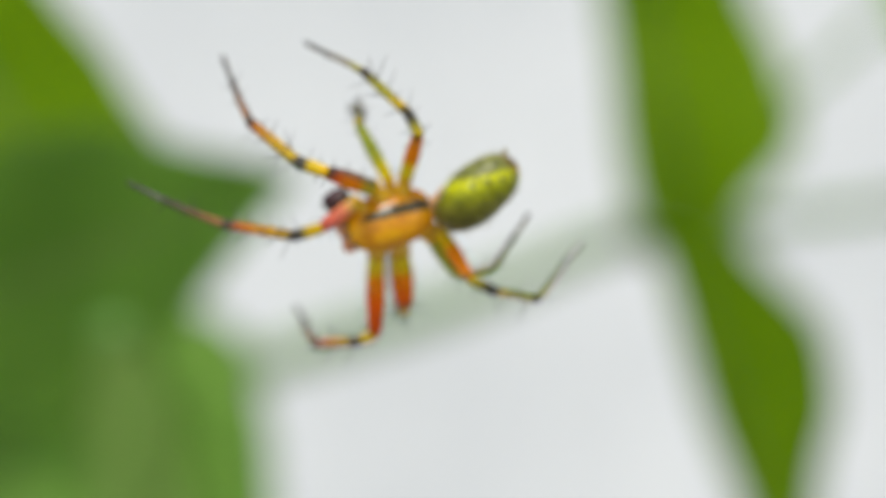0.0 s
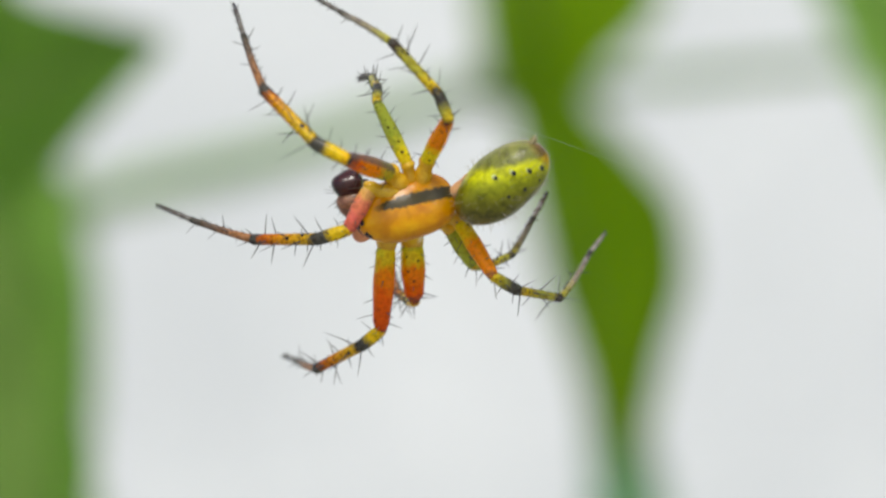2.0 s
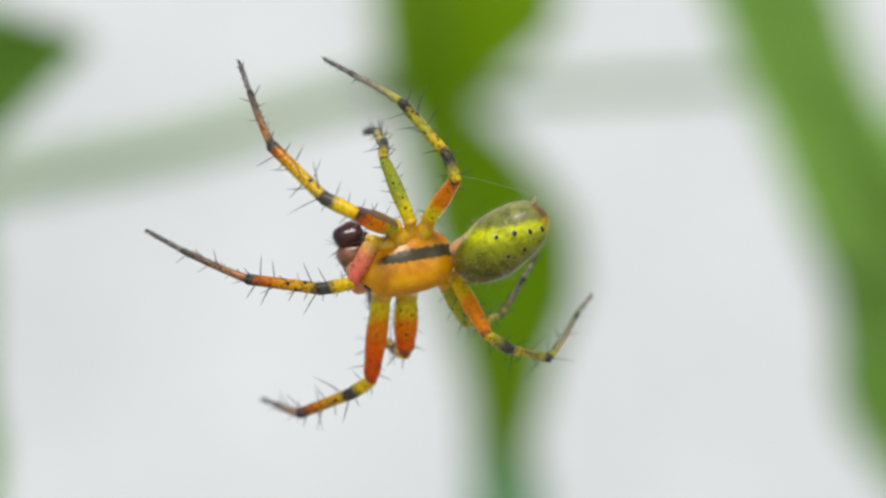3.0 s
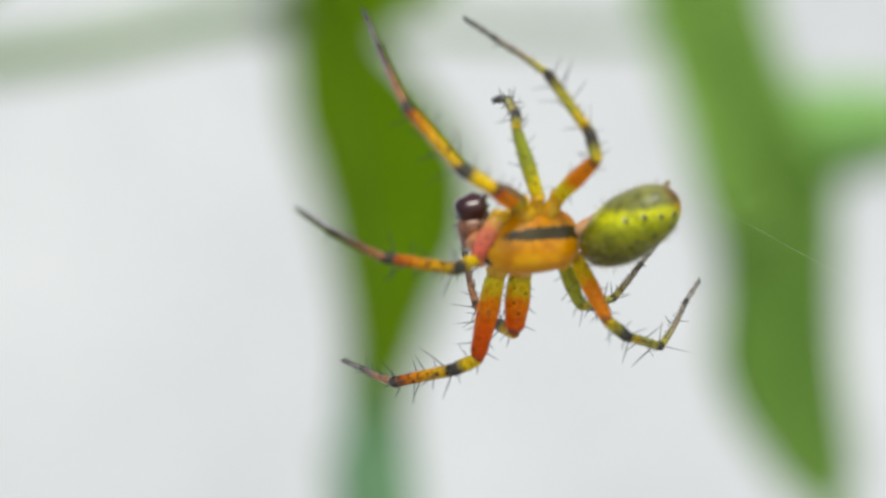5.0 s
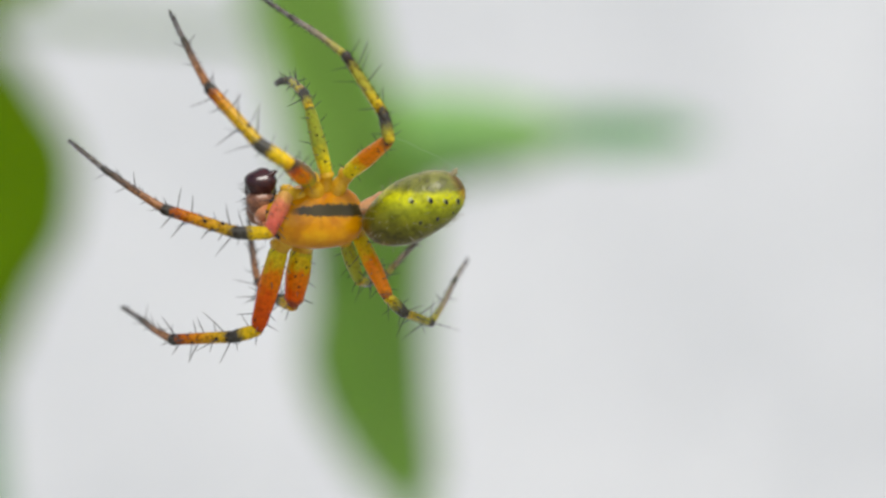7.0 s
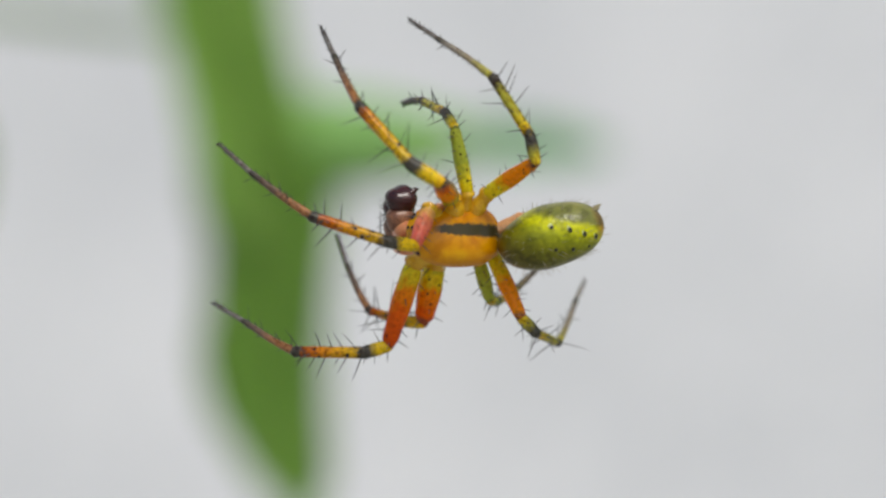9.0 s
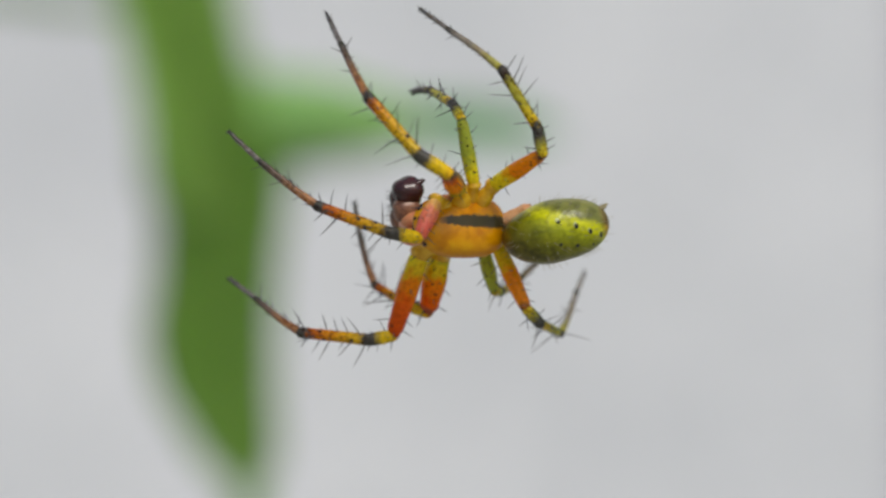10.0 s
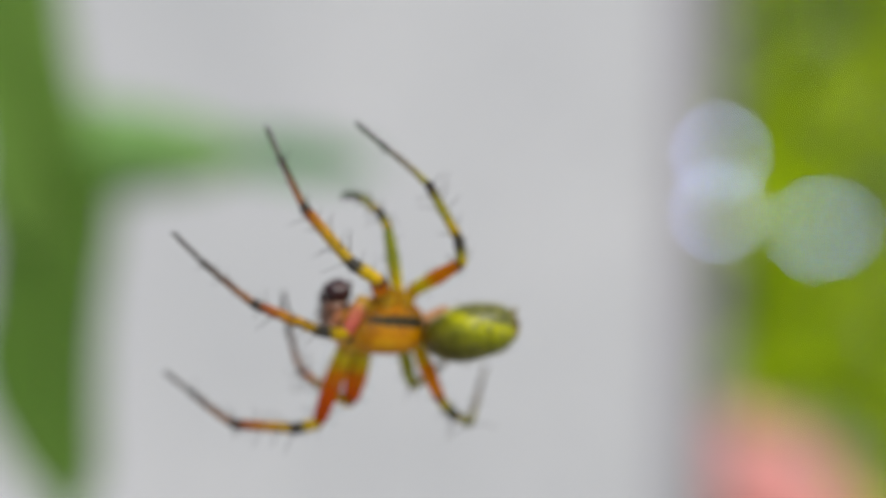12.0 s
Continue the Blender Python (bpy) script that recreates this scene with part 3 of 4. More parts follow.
for x, angle, size in ((0.80, -0.52, 0.072), (0.61, -0.15, 0.062), (0.37, 0.16, 0.058), (0.05, 0.40, 0.048), (0.62, -0.78, 0.030), (0.33, -0.55, 0.046), (0.02, -0.35, 0.040)):
    q = on_abdomen(x, angle)
    side = q.orthogonal()
    bm = blob(bmesh.new(), q, (side, q.cross(side), q), (size * 1.55 * MM, size * 1.55 * MM, 0.030 * MM), None, 14, 8)
    link_mesh("dot", bm, MAT_DOT, abdomen)
    if angle > -0.53:
        bm = blob(bmesh.new(), q * 0.995 + Vector((-0.02, 0.05, 0)) * MM, (side, q.cross(side), q), (size * 1.65 * MM, size * 1.65 * MM, 0.012 * MM), None, 14, 8)
        link_mesh("pale_spot", bm, MAT_PALE_SPOT, abdomen)
bm = bmesh.new()
for k in range(200):
    x, angle = random.uniform(-0.95, 0.97), random.uniform(-2.6, 2.6)
    q = on_abdomen(x, angle)
    spine(bm, q, q + Vector((0.6 * MM, 0, 0)), random.uniform(0.14, 0.32) * MM, 0.007 * MM)
ob = link_mesh("abdomen_hairs", bm, MAT_HAIR, abdomen, "short pale hairs")
ob["kind"] = "stuff"
for k, (angle, n) in enumerate(((1.2, 0.15), (1.5, 0.22), (1.9, 0.20), (2.3, 0.15))):
    q = on_abdomen(0.90, angle)
    out = (q.normalized() + Vector((0.5, 0.2, 0))).normalized()
    bm = tube(bmesh.new(), [q - out * 0.06 * MM, q + out * n * 0.55 * MM, q + out * n * MM], [0.075 * MM, 0.06 * MM, 0.035 * MM], 10, 4)
    link_mesh("spinneret", bm, MAT_SPINNERET, abdomen, "short brownish spinneret")
bm = tube(bmesh.new(), [(-0.25 * MM, -0.05 * MM, -0.2 * MM), (0.30 * MM, -0.02 * MM, 0.0 * MM), (0.62 * MM, -0.08 * MM, 0.16 * MM)], [0.20 * MM, 0.30 * MM, 0.36 * MM], 16)
link_mesh("waist", bm, MAT_WAIST, spider, "pinkish translucent waist")


# ---- plants behind the spider ----
def blade_leaf(parent, base, tip, margins, material, label, curl=0.10, turn=0.0):
    """A leaf that hangs with its face to the -y side; margins gives, along the midrib, the half widths to its two sides in millimetres."""
    base, tip = Vector(base) * MM, Vector(tip) * MM
    along = (tip - base).normalized()
    side = Vector((along.z, 0.0, -along.x)).normalized()
    if side.x < 0:
        side = -side
    bm = bmesh.new()
    uv = bm.loops.layers.uv.new("along")
    rows_, cols = 40, 10
    at = [m[0] for m in margins]
    grid = []
    for i in range(rows_ + 1):
        k = i / rows_
        mean = [sum(np.interp(k + d, at, [m[n] for m in margins]) for d in (-0.05, -0.025, 0.0, 0.025, 0.05)) / 5 for n in (1, 2)]
        line = []
        for j in range(cols + 1):
            c = j / cols * 2 - 1
            reach = mean[0] if c < 0 else mean[1]
            out = c * reach * (1.0 + 0.015 * math.sin(k * 31 + 2 * c)) * MM
            fold = -curl * abs(out) - turn * out + 0.0003 * math.sin(k * 15 + c * 3)
            line.append(bm.verts.new(base.lerp(tip, k) + side * out + Vector((0, fold, 0))))
        grid.append(line)
    for i in range(rows_):
        for j in range(cols):
            f = bm.faces.new((grid[i][j], grid[i + 1][j], grid[i + 1][j + 1], grid[i][j + 1]))
            for loop, (p, q) in zip(f.loops, ((i, j), (i + 1, j), (i + 1, j + 1), (i, j + 1))):
                loop[uv].uv = (p / rows_, q / cols)
    bmesh.ops.solidify(bm, geom=bm.faces[:], thickness=0.0002)
    return link_mesh("leaf", bm, material, parent, label)


def plant(name, label, category="plant"):
    ob = new(name)
    return tagged(ob, label, category, group="garden plants")


def stem(parent, points, radii, material, name="stem", label=""):
    return link_mesh(name, tube(bmesh.new(), points, radii, 12, 8), material, parent, label)


GROUND = -0.85
MMV = lambda x, y, z: (x * MM, y * MM, z * MM)

vine = plant("vine", "upright green vine with drooping narrow leaves and thin pale side shoots")
stem(vine, [(-0.036, 0.22, GROUND), (-0.032, 0.215, -0.4), MMV(-20.5, 209, -66), MMV(-18.2, 207, -44), MMV(-17.6, 206, -33), MMV(-17.0, 206, -24), MMV(-16.8, 206, -12), MMV(-16.6, 207, 0), MMV(-15.2, 207, 12), MMV(-12.6, 208, 30), MMV(-10, 210, 60), (-0.004, 0.215, 0.16)], [0.004, 0.003, 0.0031, 0.0031, 0.0030, 0.0022, 0.0014, 0.0013, 0.0014, 0.0015, 0.0014, 0.001], MAT_STEM_BLUE)
stem(vine, [MMV(-24.0, 222, 3.4), MMV(-22.0, 221, 3.0), MMV(-19.6, 216, 2.2), MMV(-17.2, 209, 1.0)], [0.0014, 0.0021, 0.0016, 0.0012], MAT_NODE, "node", "greyish knotty node of the vine")
blade_leaf(vine, (-16.8, 203, 5), (-17.0, 203, -33), ((0, 2.2, 2.2), (0.13, 2.2, 4.2), (0.26, 2.3, 8.0), (0.38, 2.5, 10.2), (0.48, 2.6, 10.6), (0.58, 2.4, 9.4), (0.70, 2.0, 6.4), (0.82, 1.8, 4.0), (0.92, 1.5, 2.2), (1, 0.2, 0.4)), MAT_LEAF, "bright green drooping leaf", turn=0.5)
blade_leaf(vine, (-18.4, 250, 12), (-19.2, 250, -27), ((0, 1.2, 1.6), (0.25, 5.0, 2.6), (0.5, 5.2, 3.0), (0.75, 3.4, 2.4), (1, 0.2, 0.2)), MAT_LEAF, "narrow yellow-green leaf hanging behind the stem")
blade_leaf(vine, (-16.4, 205, -2), (-12, 205, 43), ((0, 2.4, 1.6), (0.08, 3.6, 4.0), (0.13, 4.2, 8.0), (0.19, 4.6, 11.8), (0.25, 4.4, 12.0), (0.38, 3.6, 11.0), (0.55, 2.8, 9.4), (0.75, 2.6, 6.0), (1, 0.2, 0.2)), MAT_LEAF, "green leaf with a broad shoulder")
stem(vine, [MMV(-22.0, 221, 3.0), MMV(-28, 221, 3.0), MMV(-42, 222, 2.0), MMV(-62, 226, 2.2), MMV(-95, 230, 0)], [0.0016, 0.0015, 0.0017, 0.0018, 0.0012], MAT_STEM_PALE, "side_shoot", "thin greyish-green shoot")
stem(vine, [MMV(-13.5, 210, 7.5), MMV(-8, 224, 9.6), MMV(-0.5, 229, 13.2), MMV(9, 234, 18.5)], [0.0008, 0.0007, 0.0007, 0.0005], MAT_STEM_PALE, "side_shoot", "thin greyish-green shoot")
stem(vine, [MMV(-17, 209, 2.0), MMV(-9, 222, 0.0), MMV(4, 230, -2.4), MMV(16, 240, -4.5)], [0.0010, 0.0009, 0.0009, 0.0007], MAT_STEM_PALE, "side_shoot", "thin greyish-green shoot")

stem(vine, [MMV(-15.8, 207, 7), MMV(-16.8, 226, 12), MMV(-18.4, 250, 12)], [0.0006, 0.0005, 0.0006], MAT_STEM, "leaf_stalk")

shrub = plant("shrub", "upright green shoot with a side branch and a hanging leaf")
stem(shrub, [(0.034, 0.23, GROUND), (0.028, 0.22, -0.4), MMV(22, 212, -80), MMV(20, 211, -48), MMV(19.2, 211, -36), MMV(18.6, 212, -19), MMV(17.2, 212, -10), MMV(14, 210, 4), MMV(11, 210, 24), MMV(7, 211, 60), (0.0, 0.215, 0.15)], [0.004, 0.003, 0.0010, 0.0009, 0.0016, 0.0034, 0.0030, 0.0024, 0.0022, 0.002, 0.0015], MAT_STEM)
stem(shrub, [MMV(18.5, 214, -15.0), MMV(22, 213, -13.4), MMV(27, 211, -12.9), MMV(32, 209, -13.0), MMV(36, 210, -13.2)], [0.0056, 0.0050, 0.0040, 0.0030, 0.0014], MAT_STEM, "side_shoot", "tapering green side branch")
blade_leaf(shrub, (18.3, 207, -20), (9, 206, 40), ((0, 2.8, 2.8), (0.07, 5.6, 5.0), (0.21, 5.6, 4.3), (0.345, 5.9, 4.3), (0.5, 6.2, 4.9), (0.75, 5.0, 4.0), (1, 0.2, 0.2)), MAT_LEAF_LIGHT, "upright narrow green leaf")
blade_leaf(shrub, (33, 209, -12.6), (49, 211, -14.6), ((0, 1.2, 1.2), (0.2, 2.0, 1.9), (0.55, 1.9, 2.1), (0.8, 1.4, 1.7), (1, 0.2, 0.2)), MAT_SHOOT_TIP, "pale bluish-green young leaf at the branch tip")
blade_leaf(shrub, (18.5, 207, -14), (19.6, 205, -44.5), ((0, 6.6, 4.8), (0.08, 6.6, 4.8), (0.25, 5.7, 4.2), (0.42, 6.4, 3.3), (0.54, 7.4, 2.9), (0.66, 7.1, 2.8), (0.79, 5.4, 2.7), (0.92, 3.4, 2.6), (1, 0.2, 0.2)), MAT_LEAF_LIGHT, "hanging narrow green leaf", turn=0.9)

bush = plant("bush", "leafy bush with broad pointed green leaves")
stem(bush, [(-0.09, 0.15, GROUND), (-0.085, 0.14, -0.3), MMV(-75, 132, -60), MMV(-66, 130, -20), MMV(-62, 130, 10), MMV(-60, 132, 50)], [0.005, 0.004, 0.0022, 0.0018, 0.0015, 0.001], MAT_STEM)
blade_leaf(bush, (-66, 126, 10), (-30.2, 123, 11.3), ((0, 1.5, 1.5), (0.2, 7.5, 9.0), (0.45, 9.5, 11.0), (0.65, 8.6, 8.4), (0.74, 6.6, 5.8), (0.84, 3.9, 3.6), (0.93, 2.2, 2.0), (1, 0.2, 0.2)), MAT_LEAF_DARK, "broad pointed dark green leaf")
blade_leaf(bush, (-46, 130, 6), (-57, 130, 48), ((0, 2, 6), (0.12, 7, 8.6), (0.24, 7, 8.8), (0.4, 8.5, 8.4), (0.6, 7.5, 7.6), (0.8, 5, 4), (1, 0.2, 0.2)), MAT_LEAF, "broad bright green leaf")
blade_leaf(bush, (-50, 128, 8), (-52, 126, -28), ((0, 4, 4), (0.1, 8, 6.6), (0.2, 8.6, 7.2), (0.34, 9.2, 9.2), (0.6, 8, 9.0), (0.8, 6, 6.4), (1, 0.2, 0.2)), MAT_LEAF_LIGHT, "bright green leaf pointing down")
blade_leaf(bush, (-44.5, 121, 5), (-50, 120, -26), ((0, 1.5, 1.5), (0.2, 3.4, 3.6), (0.5, 4.2, 4.0), (0.8, 3.0, 3.0), (1, 0.2, 0.2)), MAT_PALE_BACK, "pale green leaf showing its underside")
stem(bush, [MMV(-66, 131, -6), MMV(-70, 165, 6), MMV(-67, 195, 12)], [0.0014, 0.0012, 0.001], MAT_STEM, "side_shoot")
blade_leaf(bush, (-67, 197, 13), (-63, 197, -34), ((0, 3, 3), (0.2, 5, 11.8), (0.35, 6, 10.4), (0.5, 7, 8.6), (0.62, 7, 5.8), (0.75, 5, 3.0), (1, 0.2, 0.2)), MAT_LEAF_LIGHT, "bright green leaf pointing down")
blade_leaf(bush, (-75, 201, 12), (-62, 199, -36), ((0, 3, 3), (0.25, 9, 6), (0.5, 7, 6), (0.75, 4.5, 4.5), (1, 0.2, 0.2)), MAT_LEAF_LIGHT, "bright green leaf pointing down")
blade_leaf(bush, (-60, 130, 10), (-67, 128, -28), ((0, 2, 2), (0.3, 7, 7), (0.5, 8, 7.5), (0.8, 4, 4), (1, 0.2, 0.2)), MAT_LEAF, "broad bright green leaf")
blade_leaf(bush, (-60, 132, 8), (-68, 130, 46), ((0, 2, 2), (0.3, 9, 9), (0.5, 10, 9), (0.8, 5, 5), (1, 0.2, 0.2)), MAT_LEAF, "broad bright green leaf")

for end in ((-46, 130, 6), (-50, 128, 8), (-44.5, 121, 5)):
    stem(bush, [MMV(-62.2, 130, 9), MMV((end[0] - 62) / 2, 133, end[2] + 1), MMV(*end)], [0.0009, 0.0008, 0.0008], MAT_STEM, "leaf_stalk")
stem(bush, [MMV(-69, 180, 9), MMV(-73, 192, 12), MMV(-75, 201, 12)], [0.0009, 0.0008, 0.0008], MAT_STEM, "leaf_stalk")


# ---- wall, garden and ground ----
def box(name, low, high, material, kind, label, category):
    bm = bmesh.new()
    bmesh.ops.create_cube(bm, size=1.0)
    for w in bm.verts:
        w.co = Vector(((low[k] if w.co[k] < 0 else high[k]) for k in range(3)))
    bmesh.ops.bevel(bm, geom=bm.edges[:], offset=0.006, segments=2, affect="EDGES")
    return tagged(link_mesh(name, bm, material, None, "", False), label, category, kind=kind)


box("wall_north", (-3.0, 1.15, GROUND - 0.1), (0.3735, 1.35, 1.6), MAT_PLASTER, "structure", "white plastered garden wall", "wall")
# Strip whose greyer colour stands for the shade at the wall's edge.
box("trim", (0.3735, 1.147, GROUND - 0.1), (0.3848, 1.36, 1.61), MAT_EDGE_SHADE, "structure", "pale grey strip coloured as the shade along the wall edge", "trim")

# Thin strip added to darken the gap between wall edge and hedge.
box("trim_2", (0.4335, 1.30, GROUND - 0.1), (0.4368, 1.34, 1.60), MAT_STRIP, "structure", "thin mid-grey strip added behind the wall edge", "trim")

# Ground out of view, made pale so that it bounces light upward.
bm = bmesh.new()
bmesh.ops.create_grid(bm, x_segments=60, y_segments=60, size=1.0)
for w in bm.verts:
    w.co = Vector((math.copysign(abs(w.co.x) ** 3, w.co.x) * 600, math.copysign(abs(w.co.y) ** 3, w.co.y) * 600, 0))
    r = math.hypot(w.co.x, w.co.y)
    w.co.z = GROUND + noise.noise(w.co * 0.6) * 0.03 * min(1.0, r / 3.0)
tagged(link_mesh("ground", bm, MAT_BOUNCE_GROUND, None), "unseen pale ground that bounces light upward", "ground", kind="structure")


def blade(bm, at, along, face, length, width):
    """One small bent leaf of six corners."""
    along, face = along.normalized(), face
    side = along.cross(face).normalized()
    face = side.cross(along)
    p = [at, at + along * length * 0.4 + side * width / 2 + face * width * 0.15, at + along * length * 0.4 - side * width / 2 + face * width * 0.15, at + along * length, at + along * length * 0.45]
    v = [bm.verts.new(q) for q in p]
    for tri in ((0, 1, 4), (0, 4, 2), (1, 3, 4), (4, 3, 2)):
        bm.faces.new([v[k] for k in tri])


def wild():
    return Vector((random.gauss(0, 1), random.gauss(0, 1), random.gauss(0, 1)))


hedge = tagged(new("hedge"), "sunlit yellow-green hedge beyond the wall", "hedge")
for k in range(9):
    x = 0.55 + k * 0.24
    stem(hedge, [(x, 2.35, GROUND), (x + 0.03, 2.33, -0.3), (x - 0.04, 2.36, 0.3), (x + 0.05, 2.35, 1.0)], [0.018, 0.014, 0.010, 0.005], MAT_BARK, "trunk")
for tone, (material, low, high, n) in enumerate(((MAT_HEDGE_DARK, 2.25, 2.6, 9000), (MAT_HEDGE, 1.98, 2.3, 21000))):
    bm = bmesh.new()
    for k in range(n):
        at = Vector((0.30 + 2.3 * random.random() ** 2, random.uniform(low, high), random.uniform(GROUND, 0.8)))
        lump = noise.noise(at * 4.0)
        at.y += lump * 0.16
        if tone and lump < -0.42:
            continue
        blade(bm, at, wild() * 0.7 + Vector((0, -0.9, -0.5)), wild() * 0.4 + Vector((0.2, -0.8, 1.1)), random.uniform(0.035, 0.07), random.uniform(0.016, 0.03))
    ob = link_mesh("foliage", bm, material, hedge, smooth=False)
    ob["kind"] = "stuff"

flower_bush = tagged(new("flower_bush"), "low bush with a cluster of salmon-pink blossoms", "flower")
heart = Vector((0.516, 1.50, -0.291))
stem(flower_bush, [(0.57, 1.56, GROUND), (0.56, 1.54, -0.55), heart + Vector((0, 0.01, -0.02))], [0.006, 0.005, 0.003], MAT_BARK)
for k in range(290):
    d = (wild() * 0.55 + Vector((0.0, -0.85, 0.55))).normalized()
    at = heart + Vector((0.0, 0.03, -0.02)) + d * 0.052
    d = (d * 0.25 + Vector((0.18, -0.55, 0.82)) + wild() * 0.06).normalized()
    bm = bmesh.new()
    side = d.orthogonal().normalized()
    for petal in range(5):
        a = petal * 1.2566 + k
        out = side * math.cos(a) + d.cross(side) * math.sin(a)
        blade(bm, at, out + d * 0.06, d, 0.021, 0.024)
    link_mesh("blossom", bm, MAT_BLOSSOM, flower_bush, smooth=False)
bm = bmesh.new()
for k in range(500):
    at = heart + Vector((random.gauss(0.04, 0.07), random.gauss(0.03, 0.03), random.uniform(-0.52, -0.05)))
    blade(bm, at, wild(), wild() + Vector((0, -1, 1)), random.uniform(0.02, 0.04), 0.014)
ob = link_mesh("foliage", bm, MAT_HEDGE, flower_bush, smooth=False)
ob["kind"] = "stuff"

# Small shiny discs, added at the wall's edge and among the leaves, throw the sun back at the camera.
to_sun, to_eye = Vector((0.45, -1.2, 2.2)).normalized(), Vector((-0.60, -1.88, 0.16)).normalized()
glint = (to_sun + to_eye).normalized()
for x, y, z, size in ((0.3858, 1.143, -0.0945, 0.0048), (0.3858, 1.143, -0.1150, 0.0046), (0.5905, 1.62, -0.1735, 0.0056), (0.5990, 1.62, -0.1725, 0.0048)):
    bm = bmesh.new()
    bmesh.ops.create_cone(bm, cap_ends=True, segments=16, radius1=size / 2, radius2=size / 2, depth=0.0008)
    bmesh.ops.bevel(bm, geom=bm.edges[:], offset=0.0002, segments=1, affect="EDGES")
    ob = link_mesh("glint_disc", bm, MAT_GLINT, None, smooth=False)
    ob.matrix_world = Matrix.Translation((x, y, z)) @ glint.to_track_quat("Z", "Y").to_matrix().to_4x4()
    tagged(ob, "tiny added metal disc that makes a bright glint by the wall edge", "tag", group="glinting tags")

# Silk threads that hold the spider; they sway with it.
THREADS = []
for ends in (((-2.8, 3.85, 2.8), (-3.6, 2.2, 5.4), (-6.2, -2.0, 10.5), (-14, -8, 26)), ((0.33, -1.9, 2.9), (1.6, 0.0, 1.95), (4.6, 2.5, -0.2), (22, 14, -13))):
    bm = tube(bmesh.new(), [Vector(q) * MM for q in ends], [0.0022 * MM] * len(ends), 6, 8)
    ob = link_mesh("silk_thread", bm, MAT_SILK, None)
    THREADS.append(tagged(ob, "fine taut strand of spider silk", "thread", group="silk threads"))

